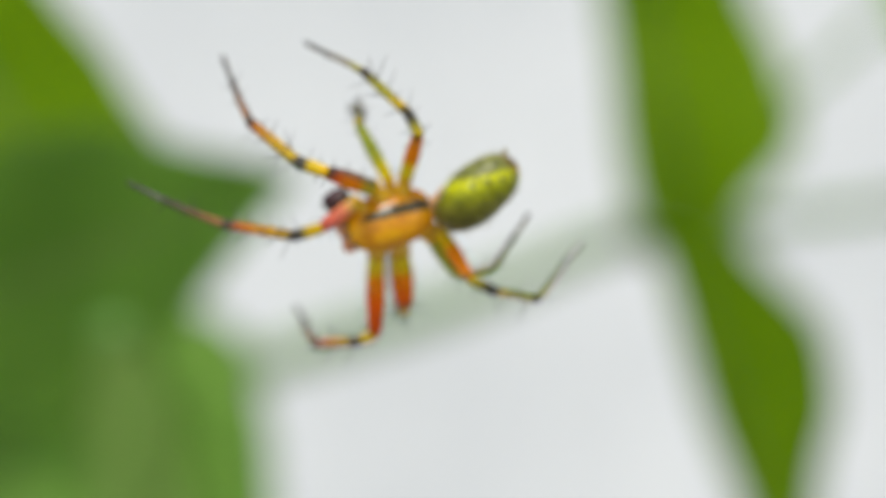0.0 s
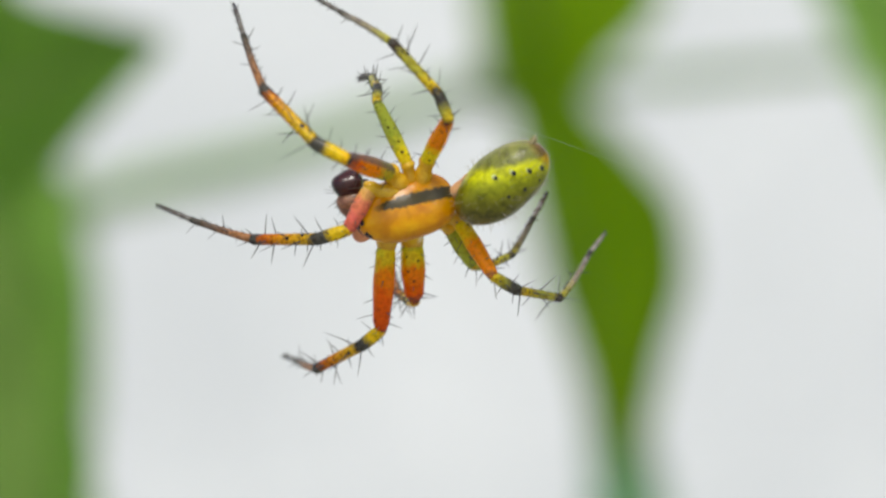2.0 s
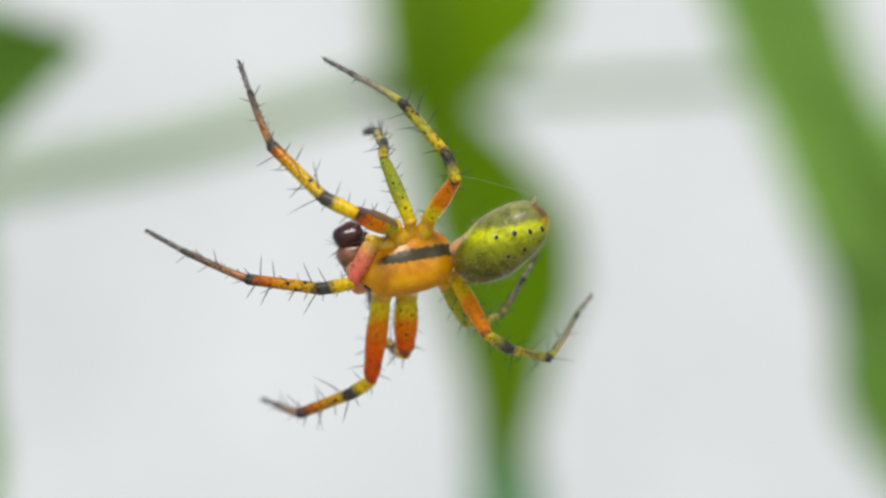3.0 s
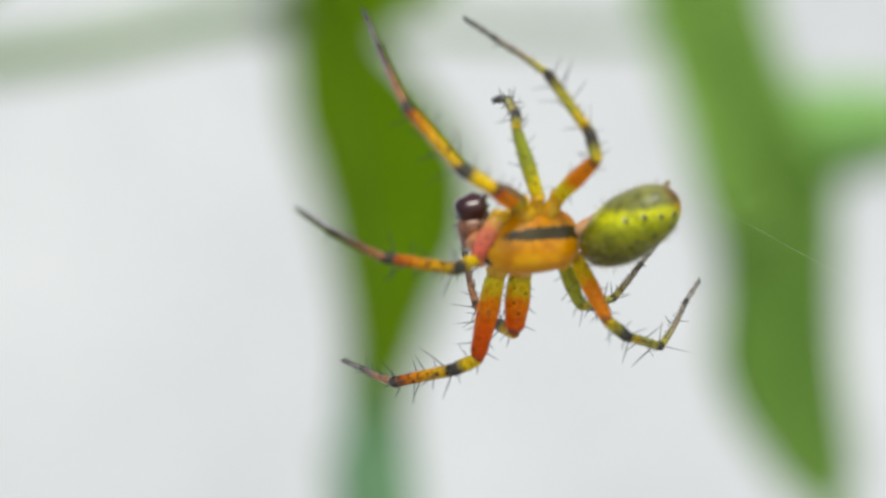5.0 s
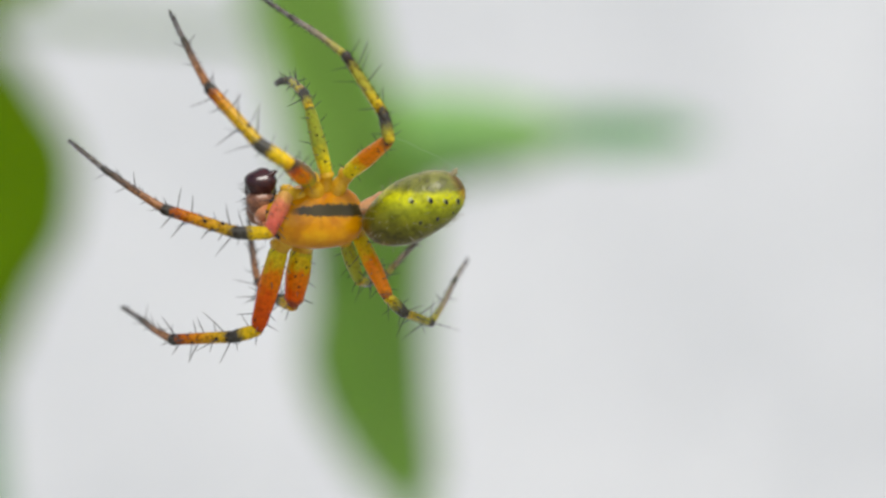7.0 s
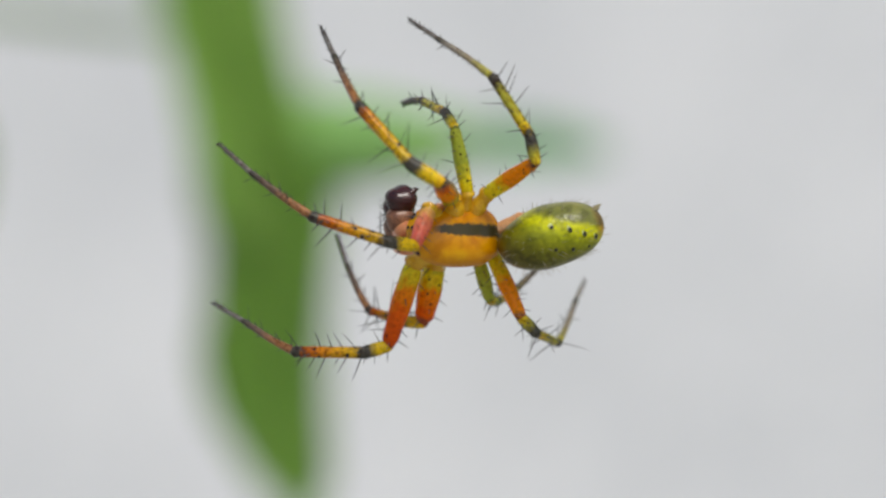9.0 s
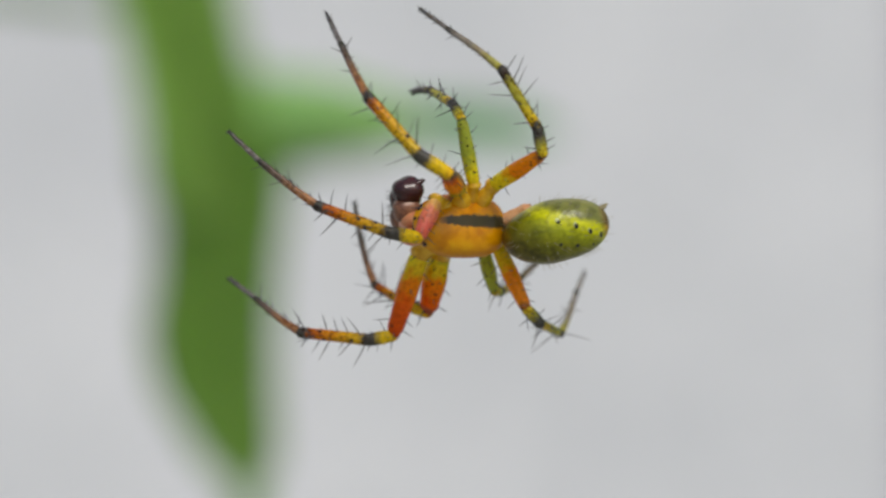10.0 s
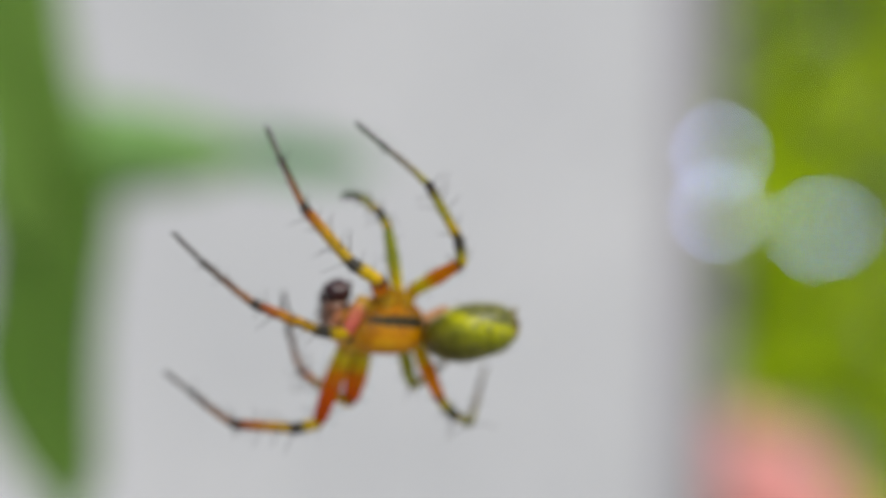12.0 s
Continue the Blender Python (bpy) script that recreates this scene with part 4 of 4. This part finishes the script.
SPIDER_PATH = [
    (0.0, pose(0.00144, 0.00027, 0.00028, 12.56, 8.53, 1.33)),
    (0.1, pose(0.00118, 0.00025, -0.00023, 12.59, 8.36, 1.39)),
    (0.2, pose(0.00090, 0.00022, -0.00113, 12.62, 8.18, 1.46)),
    (0.3, pose(0.00143, 0.00030, -0.00042, 12.65, 8.00, 1.53)),
    (0.4, pose(0.00192, 0.00037, -0.00002, 12.66, 7.82, 1.59)),
    (0.5, pose(0.00201, 0.00037, 0.00056, 12.69, 7.65, 1.65)),
    (0.6, pose(0.00084, 0.00015, 0.00050, 12.77, 7.38, 1.26)),
    (0.7, pose(0.00034, 0.00005, 0.00119, 12.85, 7.11, 0.86)),
    (0.8, pose(0.00039, 0.00006, 0.00268, 12.93, 6.84, 0.47)),
    (0.9, pose(-0.00094, -0.00017, 0.00146, 13.00, 6.57, 0.08)),
    (1.0, pose(-0.00296, -0.00052, 0.00029, 13.08, 6.31, -0.31)),
    (1.1, pose(-0.00156, -0.00026, 0.00064, 13.07, 6.34, 0.11)),
    (1.2, pose(0.00086, 0.00016, 0.00068, 13.05, 6.37, 0.52)),
    (1.3, pose(0.00217, 0.00038, -0.00006, 13.04, 6.39, 0.94)),
    (1.4, pose(0.00178, 0.00031, 0.00028, 13.02, 6.42, 1.34)),
    (1.5, pose(0.00179, 0.00031, 0.00067, 13.01, 6.45, 1.76)),
    (1.6, pose(0.00157, 0.00026, 0.00045, 13.01, 6.72, 1.81)),
    (1.7, pose(0.00128, 0.00023, 0.00073, 13.02, 6.98, 1.85)),
    (1.8, pose(0.00104, 0.00022, 0.00177, 13.04, 7.25, 1.90)),
    (1.9, pose(0.00180, 0.00032, 0.00136, 13.04, 7.51, 1.94)),
    (2.0, pose(0.00187, 0.00029, 0.00055, 13.05, 7.77, 1.98)),
    (2.1, pose(0.00186, 0.00028, 0.00035, 12.96, 7.99, 1.97)),
    (2.2, pose(0.00188, 0.00030, 0.00076, 12.87, 8.20, 1.96)),
    (2.3, pose(0.00170, 0.00026, 0.00062, 12.79, 8.42, 1.94)),
    (2.4, pose(0.00163, 0.00025, 0.00096, 12.70, 8.64, 1.93)),
    (2.5, pose(0.00178, 0.00028, 0.00154, 12.61, 8.85, 1.90)),
    (2.6, pose(0.00133, 0.00024, 0.00100, 12.67, 8.81, 1.97)),
    (2.7, pose(0.00113, 0.00023, 0.00061, 12.71, 8.78, 2.02)),
    (4.3, pose(0.00132, 0.00017, -0.00024, 13.54, 8.19, 2.92)),
    (4.4, pose(0.00111, 0.00011, -0.00054, 13.60, 8.16, 2.99)),
    (4.5, pose(0.00053, 0.00005, -0.00049, 13.64, 8.12, 3.04)),
    (4.6, pose(-0.00010, 0.00004, -0.00031, 13.61, 8.07, 2.97)),
    (4.7, pose(-0.00012, 0.00009, 0.00022, 13.59, 8.02, 2.92)),
    (4.8, pose(0.00081, 0.00020, 0.00103, 13.55, 7.97, 2.86)),
    (4.9, pose(0.00009, 0.00012, 0.00039, 13.52, 7.92, 2.80)),
    (5.0, pose(-0.00004, 0.00014, 0.00066, 13.49, 7.88, 2.74)),
    (5.1, pose(0.00034, 0.00019, 0.00118, 13.48, 7.61, 2.73)),
    (5.2, pose(0.00134, 0.00025, 0.00181, 13.47, 7.34, 2.73)),
    (5.3, pose(0.00161, 0.00018, 0.00118, 13.46, 7.08, 2.73)),
    (5.4, pose(0.00085, -0.00004, -0.00090, 13.45, 6.81, 2.72)),
    (5.5, pose(0.00035, 0.00004, 0.00005, 13.44, 6.55, 2.72)),
    (5.6, pose(0.00017, 0.00016, 0.00135, 13.35, 6.69, 2.63)),
    (5.7, pose(0.00119, 0.00008, 0.00086, 13.26, 6.84, 2.53)),
    (5.8, pose(0.00120, 0.00009, 0.00117, 13.15, 6.98, 2.43)),
    (5.9, pose(0.00054, 0.00016, 0.00171, 13.06, 7.13, 2.34)),
    (6.0, pose(-0.00068, 0.00031, 0.00264, 12.96, 7.26, 2.23)),
    (6.1, pose(-0.00061, 0.00029, 0.00236, 12.94, 7.21, 2.22)),
    (6.2, pose(-0.00034, 0.00033, 0.00274, 12.91, 7.15, 2.20)),
    (6.3, pose(-0.00033, 0.00036, 0.00302, 12.88, 7.08, 2.17)),
    (6.4, pose(-0.00051, 0.00041, 0.00326, 12.86, 7.03, 2.16)),
    (6.5, pose(-0.00078, 0.00042, 0.00314, 12.84, 6.96, 2.13)),
    (6.6, pose(-0.00124, 0.00049, 0.00335, 12.93, 7.08, 2.11)),
    (6.7, pose(-0.00175, 0.00049, 0.00289, 13.03, 7.19, 2.07)),
    (6.8, pose(-0.00240, 0.00040, 0.00141, 13.12, 7.31, 2.05)),
    (6.9, pose(-0.00187, 0.00034, 0.00126, 13.21, 7.42, 2.01)),
    (7.0, pose(-0.00107, 0.00035, 0.00201, 13.31, 7.53, 1.99)),
    (7.1, pose(-0.00089, 0.00033, 0.00204, 13.31, 7.46, 1.99)),
    (7.2, pose(-0.00040, 0.00021, 0.00146, 13.31, 7.40, 2.01)),
    (7.3, pose(-0.00006, 0.00007, 0.00051, 13.30, 7.33, 2.01)),
    (7.4, pose(0.00048, 0.00005, 0.00093, 13.30, 7.26, 2.02)),
    (7.5, pose(0.00050, 0.00009, 0.00132, 13.30, 7.19, 2.03)),
    (7.6, pose(0.00046, 0.00011, 0.00140, 13.29, 7.21, 2.03)),
    (7.7, pose(0.00027, 0.00011, 0.00117, 13.29, 7.22, 2.02)),
    (9.3, pose(0.00285, -0.00030, 0.00145, 13.23, 7.41, 2.02)),
    (9.4, pose(0.00321, -0.00024, 0.00263, 13.23, 7.43, 2.03)),
    (9.5, pose(0.00339, -0.00036, 0.00183, 13.23, 7.45, 2.03)),
    (9.6, pose(0.00344, -0.00039, 0.00180, 13.24, 7.37, 2.00)),
    (9.7, pose(0.00339, -0.00042, 0.00151, 13.24, 7.29, 1.98)),
    (9.8, pose(0.00326, -0.00045, 0.00124, 13.25, 7.20, 1.95)),
    (9.9, pose(0.00327, -0.00047, 0.00111, 13.27, 7.11, 1.94)),
    (10.0, pose(0.00268, -0.00037, 0.00094, 13.27, 7.01, 1.95)),
    (10.1, pose(0.00233, -0.00027, 0.00122, 13.30, 7.35, 1.89)),
    (10.2, pose(0.00184, -0.00016, 0.00158, 13.32, 7.68, 1.83)),
    (10.3, pose(0.00150, -0.00006, 0.00198, 13.33, 8.02, 1.77)),
    (10.4, pose(0.00150, -0.00004, 0.00245, 13.34, 8.37, 1.67)),
    (10.5, pose(0.00189, -0.00005, 0.00302, 13.36, 8.75, 1.54)),
    (10.6, pose(0.00222, -0.00012, 0.00272, 13.37, 8.58, 1.56)),
    (10.7, pose(0.00242, -0.00018, 0.00261, 13.40, 8.40, 1.59)),
    (10.8, pose(0.00218, -0.00014, 0.00265, 13.42, 8.21, 1.61)),
    (10.9, pose(0.00210, -0.00018, 0.00224, 13.44, 8.01, 1.63)),
    (11.0, pose(0.00232, -0.00040, 0.00078, 13.46, 7.83, 1.62)),
    (11.1, pose(0.00299, -0.00063, 0.00020, 13.49, 7.81, 1.64)),
    (11.2, pose(0.00299, -0.00063, 0.00024, 13.53, 7.79, 1.66)),
    (11.3, pose(0.00292, -0.00066, -0.00006, 13.54, 7.75, 1.69)),
    (11.4, pose(0.00372, -0.00087, -0.00031, 13.57, 7.73, 1.70)),
    (11.5, pose(0.00404, -0.00093, -0.00006, 13.62, 7.76, 1.67)),
    (11.6, pose(0.00351, -0.00080, 0.00017, 13.59, 7.62, 1.55)),
    (11.7, pose(0.00278, -0.00065, -0.00004, 13.57, 7.46, 1.45)),
    (11.8, pose(0.00178, -0.00051, -0.00081, 13.54, 7.28, 1.38)),
    (11.9, pose(0.00200, -0.00056, -0.00074, 13.50, 7.09, 1.32)),
    (12.0, pose(0.00195, -0.00057, -0.00091, 13.46, 6.89, 1.25)),
]
LEG_D_TURNS = [
    (0.0, 5.1, 31.1, -22.2),
    (0.5, 5.7, 28.7, -20.7),
    (1.0, -11.6, 15.3, -33.6),
    (1.5, 26.7, 15.4, 6.5),
    (2.0, 12.1, 2.3, -20.7),
    (2.5, 13.3, 0.0, -18.0),
    (4.5, 28.3, 7.5, 8.0),
    (5.0, 29.0, 7.2, 7.8),
    (5.5, 9.3, -6.4, -5.3),
    (6.0, 4.2, 0.7, -2.4),
    (6.5, 4.3, 0.3, 0.2),
    (7.0, 10.1, -1.5, -1.8),
    (7.5, 5.0, -1.1, 1.1),
    (9.5, -4.3, 2.5, 5.3),
    (10.0, -1.2, -0.1, -0.3),
    (10.5, -0.4, 1.8, -4.1),
    (11.0, -0.1, -0.4, -0.3),
    (11.5, -2.1, 5.4, -2.7),
    (12.0, -1.5, 3.7, -0.7),
]
LEG_E_TURNS = [
    (0.0, 12.4, 7.1, -4.2),
    (0.5, 18.4, 4.5, -3.2),
    (1.0, 21.9, 0.1, -3.4),
    (1.5, 0.9, -7.4, 1.3),
    (2.0, -0.4, -10.7, 2.2),
    (2.5, -2.5, -8.2, 2.3),
    (4.5, -3.7, -6.2, 4.9),
    (5.0, -3.4, -3.6, 3.3),
    (5.5, -0.4, -0.5, -0.3),
    (6.0, -0.5, -0.2, -0.7),
    (6.5, -1.0, 0.2, -0.2),
    (7.0, 0.6, 0.5, 0.0),
    (7.5, 4.8, -3.0, -0.7),
    (9.5, 13.2, 3.0, 24.6),
    (10.0, 12.9, 4.9, 13.9),
    (10.5, 14.7, 0.8, 11.1),
    (11.0, 16.1, 0.8, 13.3),
    (11.5, 20.3, 2.0, 17.8),
    (12.0, 15.7, -1.9, 13.9),
]
KNEE_D_TURNS = [
    (0.0, 4.3, -21.7, 43.8),
    (0.5, 2.7, -19.5, 42.5),
    (1.0, -15.8, -24.0, 34.8),
    (1.5, 9.4, -4.5, 48.2),
    (2.0, -10.1, -11.5, 19.3),
    (2.5, -12.8, -7.5, 15.6),
    (4.5, -7.7, 12.6, 40.0),
    (5.0, -5.1, 9.4, 35.6),
    (5.5, -13.4, 4.1, 2.0),
    (6.0, -10.7, 1.2, 3.5),
    (6.5, -8.6, 1.7, 1.6),
    (7.0, -6.6, -0.6, 1.8),
    (7.5, -4.1, 1.8, -0.9),
    (9.5, -5.0, 2.1, 4.4),
    (10.0, -5.9, 2.4, -0.5),
    (10.5, -5.7, -0.4, 1.8),
    (11.0, -3.1, 1.6, 1.6),
    (11.5, -1.6, -2.6, 8.0),
    (12.0, -1.8, -0.2, 7.4),
]
LEG_F_TURNS = [
    (0.0, -16.8, -11.8, -20.6),
    (0.5, -17.2, -12.1, -21.1),
    (1.0, -16.4, -10.6, -18.5),
    (1.5, -15.7, -10.5, -21.0),
    (2.0, -13.4, -8.0, -18.8),
    (2.5, -11.4, -5.9, -17.0),
    (4.5, -4.0, 1.5, -10.9),
    (5.0, -5.1, 1.0, -10.5),
    (5.5, -5.3, 1.7, -12.1),
    (6.0, -5.6, 2.3, -14.0),
    (6.5, -2.9, 4.9, -12.2),
    (7.0, -10.8, -0.1, -15.6),
    (7.5, -17.2, -5.6, -20.0),
    (9.5, -12.2, -7.0, 3.0),
    (10.0, -5.7, 0.6, -0.6),
    (10.5, -1.8, 2.5, -3.3),
    (11.0, 8.3, 0.3, 2.5),
    (11.5, 10.1, -2.2, 6.2),
    (12.0, 1.0, -1.2, 0.0),
]
LEG_A_TURNS = [
    (0.0, 3.5, -4.0, -3.2),
    (0.5, 3.6, -2.6, -2.6),
    (1.0, 5.3, -2.6, -3.5),
    (1.5, 11.3, 0.9, 1.7),
    (2.0, 6.4, -0.1, -4.5),
    (2.5, 5.6, -4.6, -5.1),
    (4.5, 6.4, 1.3, 2.5),
    (5.0, 8.8, 0.2, 3.9),
    (5.5, 2.6, 4.8, 4.6),
    (6.0, -4.1, 6.6, 3.2),
    (6.5, -6.2, 4.9, 1.5),
    (7.0, -7.5, -0.4, -1.2),
    (7.5, -2.2, 0.3, 0.1),
    (9.5, -4.6, -5.8, -6.6),
    (10.0, -0.9, -5.0, -4.1),
    (10.5, 0.7, -4.3, -3.9),
    (11.0, 0.5, -5.4, -3.0),
    (11.5, 1.8, -6.3, -4.6),
    (12.0, 1.5, -6.3, -4.7),
]
LEG_B_TURNS = [
    (0.0, 1.9, -3.5, -4.0),
    (0.5, 0.0, -2.5, -1.5),
    (1.0, -1.4, -0.7, -1.2),
    (1.5, -1.1, -0.5, 0.2),
    (2.0, 2.5, 2.3, 2.6),
    (2.5, 0.7, 0.5, 3.0),
    (4.5, -2.7, 1.4, 2.9),
    (5.0, -0.9, 1.4, 1.6),
    (5.5, 1.5, 0.4, 0.4),
    (6.0, 0.6, -0.7, 1.6),
    (6.5, 0.1, 0.6, 2.2),
    (7.0, -0.4, 2.0, 3.0),
    (7.5, -0.9, 2.2, 4.1),
    (9.5, -1.0, -1.1, -0.9),
    (10.0, 1.2, -0.4, -0.7),
    (10.5, 5.9, -1.4, 1.5),
    (11.0, 2.2, -1.1, -2.3),
    (11.5, 3.9, -1.2, -1.7),
    (12.0, 3.6, -0.4, -3.3),
]
LEG_C_TURNS = [
    (0.0, -0.9, 16.9, 0.5),
    (0.5, -0.9, 17.8, 0.5),
    (1.0, -1.0, 19.6, 0.6),
    (1.5, -1.1, 22.4, 0.6),
    (2.0, -1.1, 18.9, -0.1),
    (2.5, -1.0, 16.3, -0.9),
    (4.5, -0.8, 9.6, -4.2),
    (5.0, -0.7, 8.4, -5.2),
    (5.5, 0.0, 3.4, -3.3),
    (6.0, 0.6, -1.5, -1.6),
    (6.5, 1.1, -6.5, -0.1),
    (7.0, 1.0, -8.5, -2.2),
    (7.5, -0.5, -8.2, -0.2),
    (9.5, -0.5, -8.1, 2.7),
    (10.0, 1.1, -10.4, 1.1),
    (10.5, 0.8, -8.1, 0.9),
    (11.0, 0.5, -6.3, 0.8),
    (11.5, 1.8, -8.9, 0.2),
    (12.0, 3.2, -12.0, -0.4),
]
LEG_G_TURNS = [
    (0.0, 1.3, 1.8, 0.0),
    (0.5, -2.4, -1.6, 0.4),
    (1.0, -1.4, 0.3, 1.3),
    (1.5, -0.8, -0.2, -0.6),
    (2.0, 1.7, 3.3, -0.6),
    (2.5, 0.3, 0.9, -0.4),
    (4.5, 0.2, 1.2, -0.5),
    (5.0, 0.8, 1.1, -0.3),
    (5.5, -2.1, -1.2, 0.7),
    (6.0, -0.5, 1.1, -0.0),
    (6.5, 0.4, 1.4, -0.5),
    (7.0, 2.5, 2.8, -1.1),
    (7.5, 3.4, 2.2, -1.3),
    (9.5, 0.2, -1.2, 0.1),
    (10.0, 0.1, -1.3, 0.2),
    (10.5, -0.5, -4.5, 1.1),
    (11.0, -1.2, -3.7, 1.4),
    (11.5, 0.8, -3.3, 1.6),
    (12.0, -2.4, -4.6, 2.1),
]
LEG_H_TURNS = [
    (0.0, 1.2, 6.2, 1.8),
    (0.5, 0.5, 2.7, 2.0),
    (1.0, -0.3, 2.4, 1.6),
    (1.5, 1.0, 0.6, -1.3),
    (2.0, 0.1, -2.2, -0.1),
    (2.5, -2.2, -4.4, 0.6),
    (4.5, -3.0, -2.5, 1.9),
    (5.0, -2.0, -2.9, -1.5),
    (5.5, -1.6, -2.3, -1.2),
    (6.0, -1.3, -1.9, -1.0),
    (6.5, -1.1, -1.5, -0.8),
    (7.0, -0.9, -1.3, -0.7),
    (7.5, -0.8, -1.1, -0.6),
    (9.5, -0.4, -0.6, -0.3),
    (10.0, -0.3, -0.5, -0.3),
    (10.5, -0.3, -0.4, -0.2),
    (11.0, -0.3, -0.4, -0.2),
    (11.5, -0.2, -0.3, -0.2),
    (12.0, -0.2, -0.3, -0.2),
]
CARAPACE_TILTS = [(0.0, -6.0), (2.5, -6.0), (5.0, -3.0), (7.5, -1.0), (9.5, 0.0), (12.0, 0.0)]
ABDOMEN_TURNS = [
    (0.0, 5.0, -0.6, 2.4),
    (0.5, 3.3, -1.0, -2.5),
    (1.0, 2.1, -1.0, -0.8),
    (1.5, 4.0, -1.5, -4.4),
    (2.0, 4.8, -3.1, -5.7),
    (2.5, 4.5, -4.0, -5.7),
    (4.5, 3.8, -6.9, -9.7),
    (5.0, 4.5, -7.1, -10.8),
    (5.5, 2.2, -5.1, -12.7),
    (6.0, 2.2, -3.9, -13.4),
    (6.5, 1.2, -4.0, -13.2),
    (7.0, 0.9, -3.5, -13.4),
    (7.5, -0.2, -0.8, -14.4),
    (9.5, -3.6, 4.9, -19.1),
    (10.0, -4.9, 7.6, -18.7),
    (10.5, -4.5, 6.1, -18.7),
    (11.0, -4.2, 6.8, -18.0),
    (11.5, -2.6, 8.1, -17.5),
    (12.0, -2.5, 7.9, -17.0),
]


def motions():
    """The spider sways in the wind; its legs and abdomen stir, and one front leg is lifted and set down again."""
    walk(spider, SPIDER_PATH)
    for ob in THREADS:
        walk(ob, SPIDER_PATH)
    walk(abdomen, [(t, pose(0, 0, 0, a, b, c) @ abdomen_pose) for t, a, b, c in ABDOMEN_TURNS])
    at = Matrix.Translation(carapace_pose.translation)
    for ob in (carapace, breastplate, *JAWS):
        walk(ob, [(t, at @ pose(0, 0, 0, 0, a, 0) @ at.inverted() @ carapace_pose) for t, a in CARAPACE_TILTS])
    leg, parts = LEG_OBJECTS["D"]
    walk(leg, [(t, Matrix.Translation(leg.location) @ pose(0, 0, 0, a, b, c)) for t, a, b, c in LEG_D_TURNS])
    for ob in parts:
        walk(ob, [(t, Matrix.Translation(ob.location) @ pose(0, 0, 0, a, b, c)) for t, a, b, c in KNEE_D_TURNS])
    for key, turns in (("A", LEG_A_TURNS), ("B", LEG_B_TURNS), ("C", LEG_C_TURNS), ("E", LEG_E_TURNS), ("F", LEG_F_TURNS), ("G", LEG_G_TURNS), ("H", LEG_H_TURNS)):
        leg, parts = LEG_OBJECTS[key]
        for ob in parts:
            walk(ob, [(t, Matrix.Translation(ob.location) @ pose(0, 0, 0, a, b, c)) for t, a, b, c in turns])



motions()
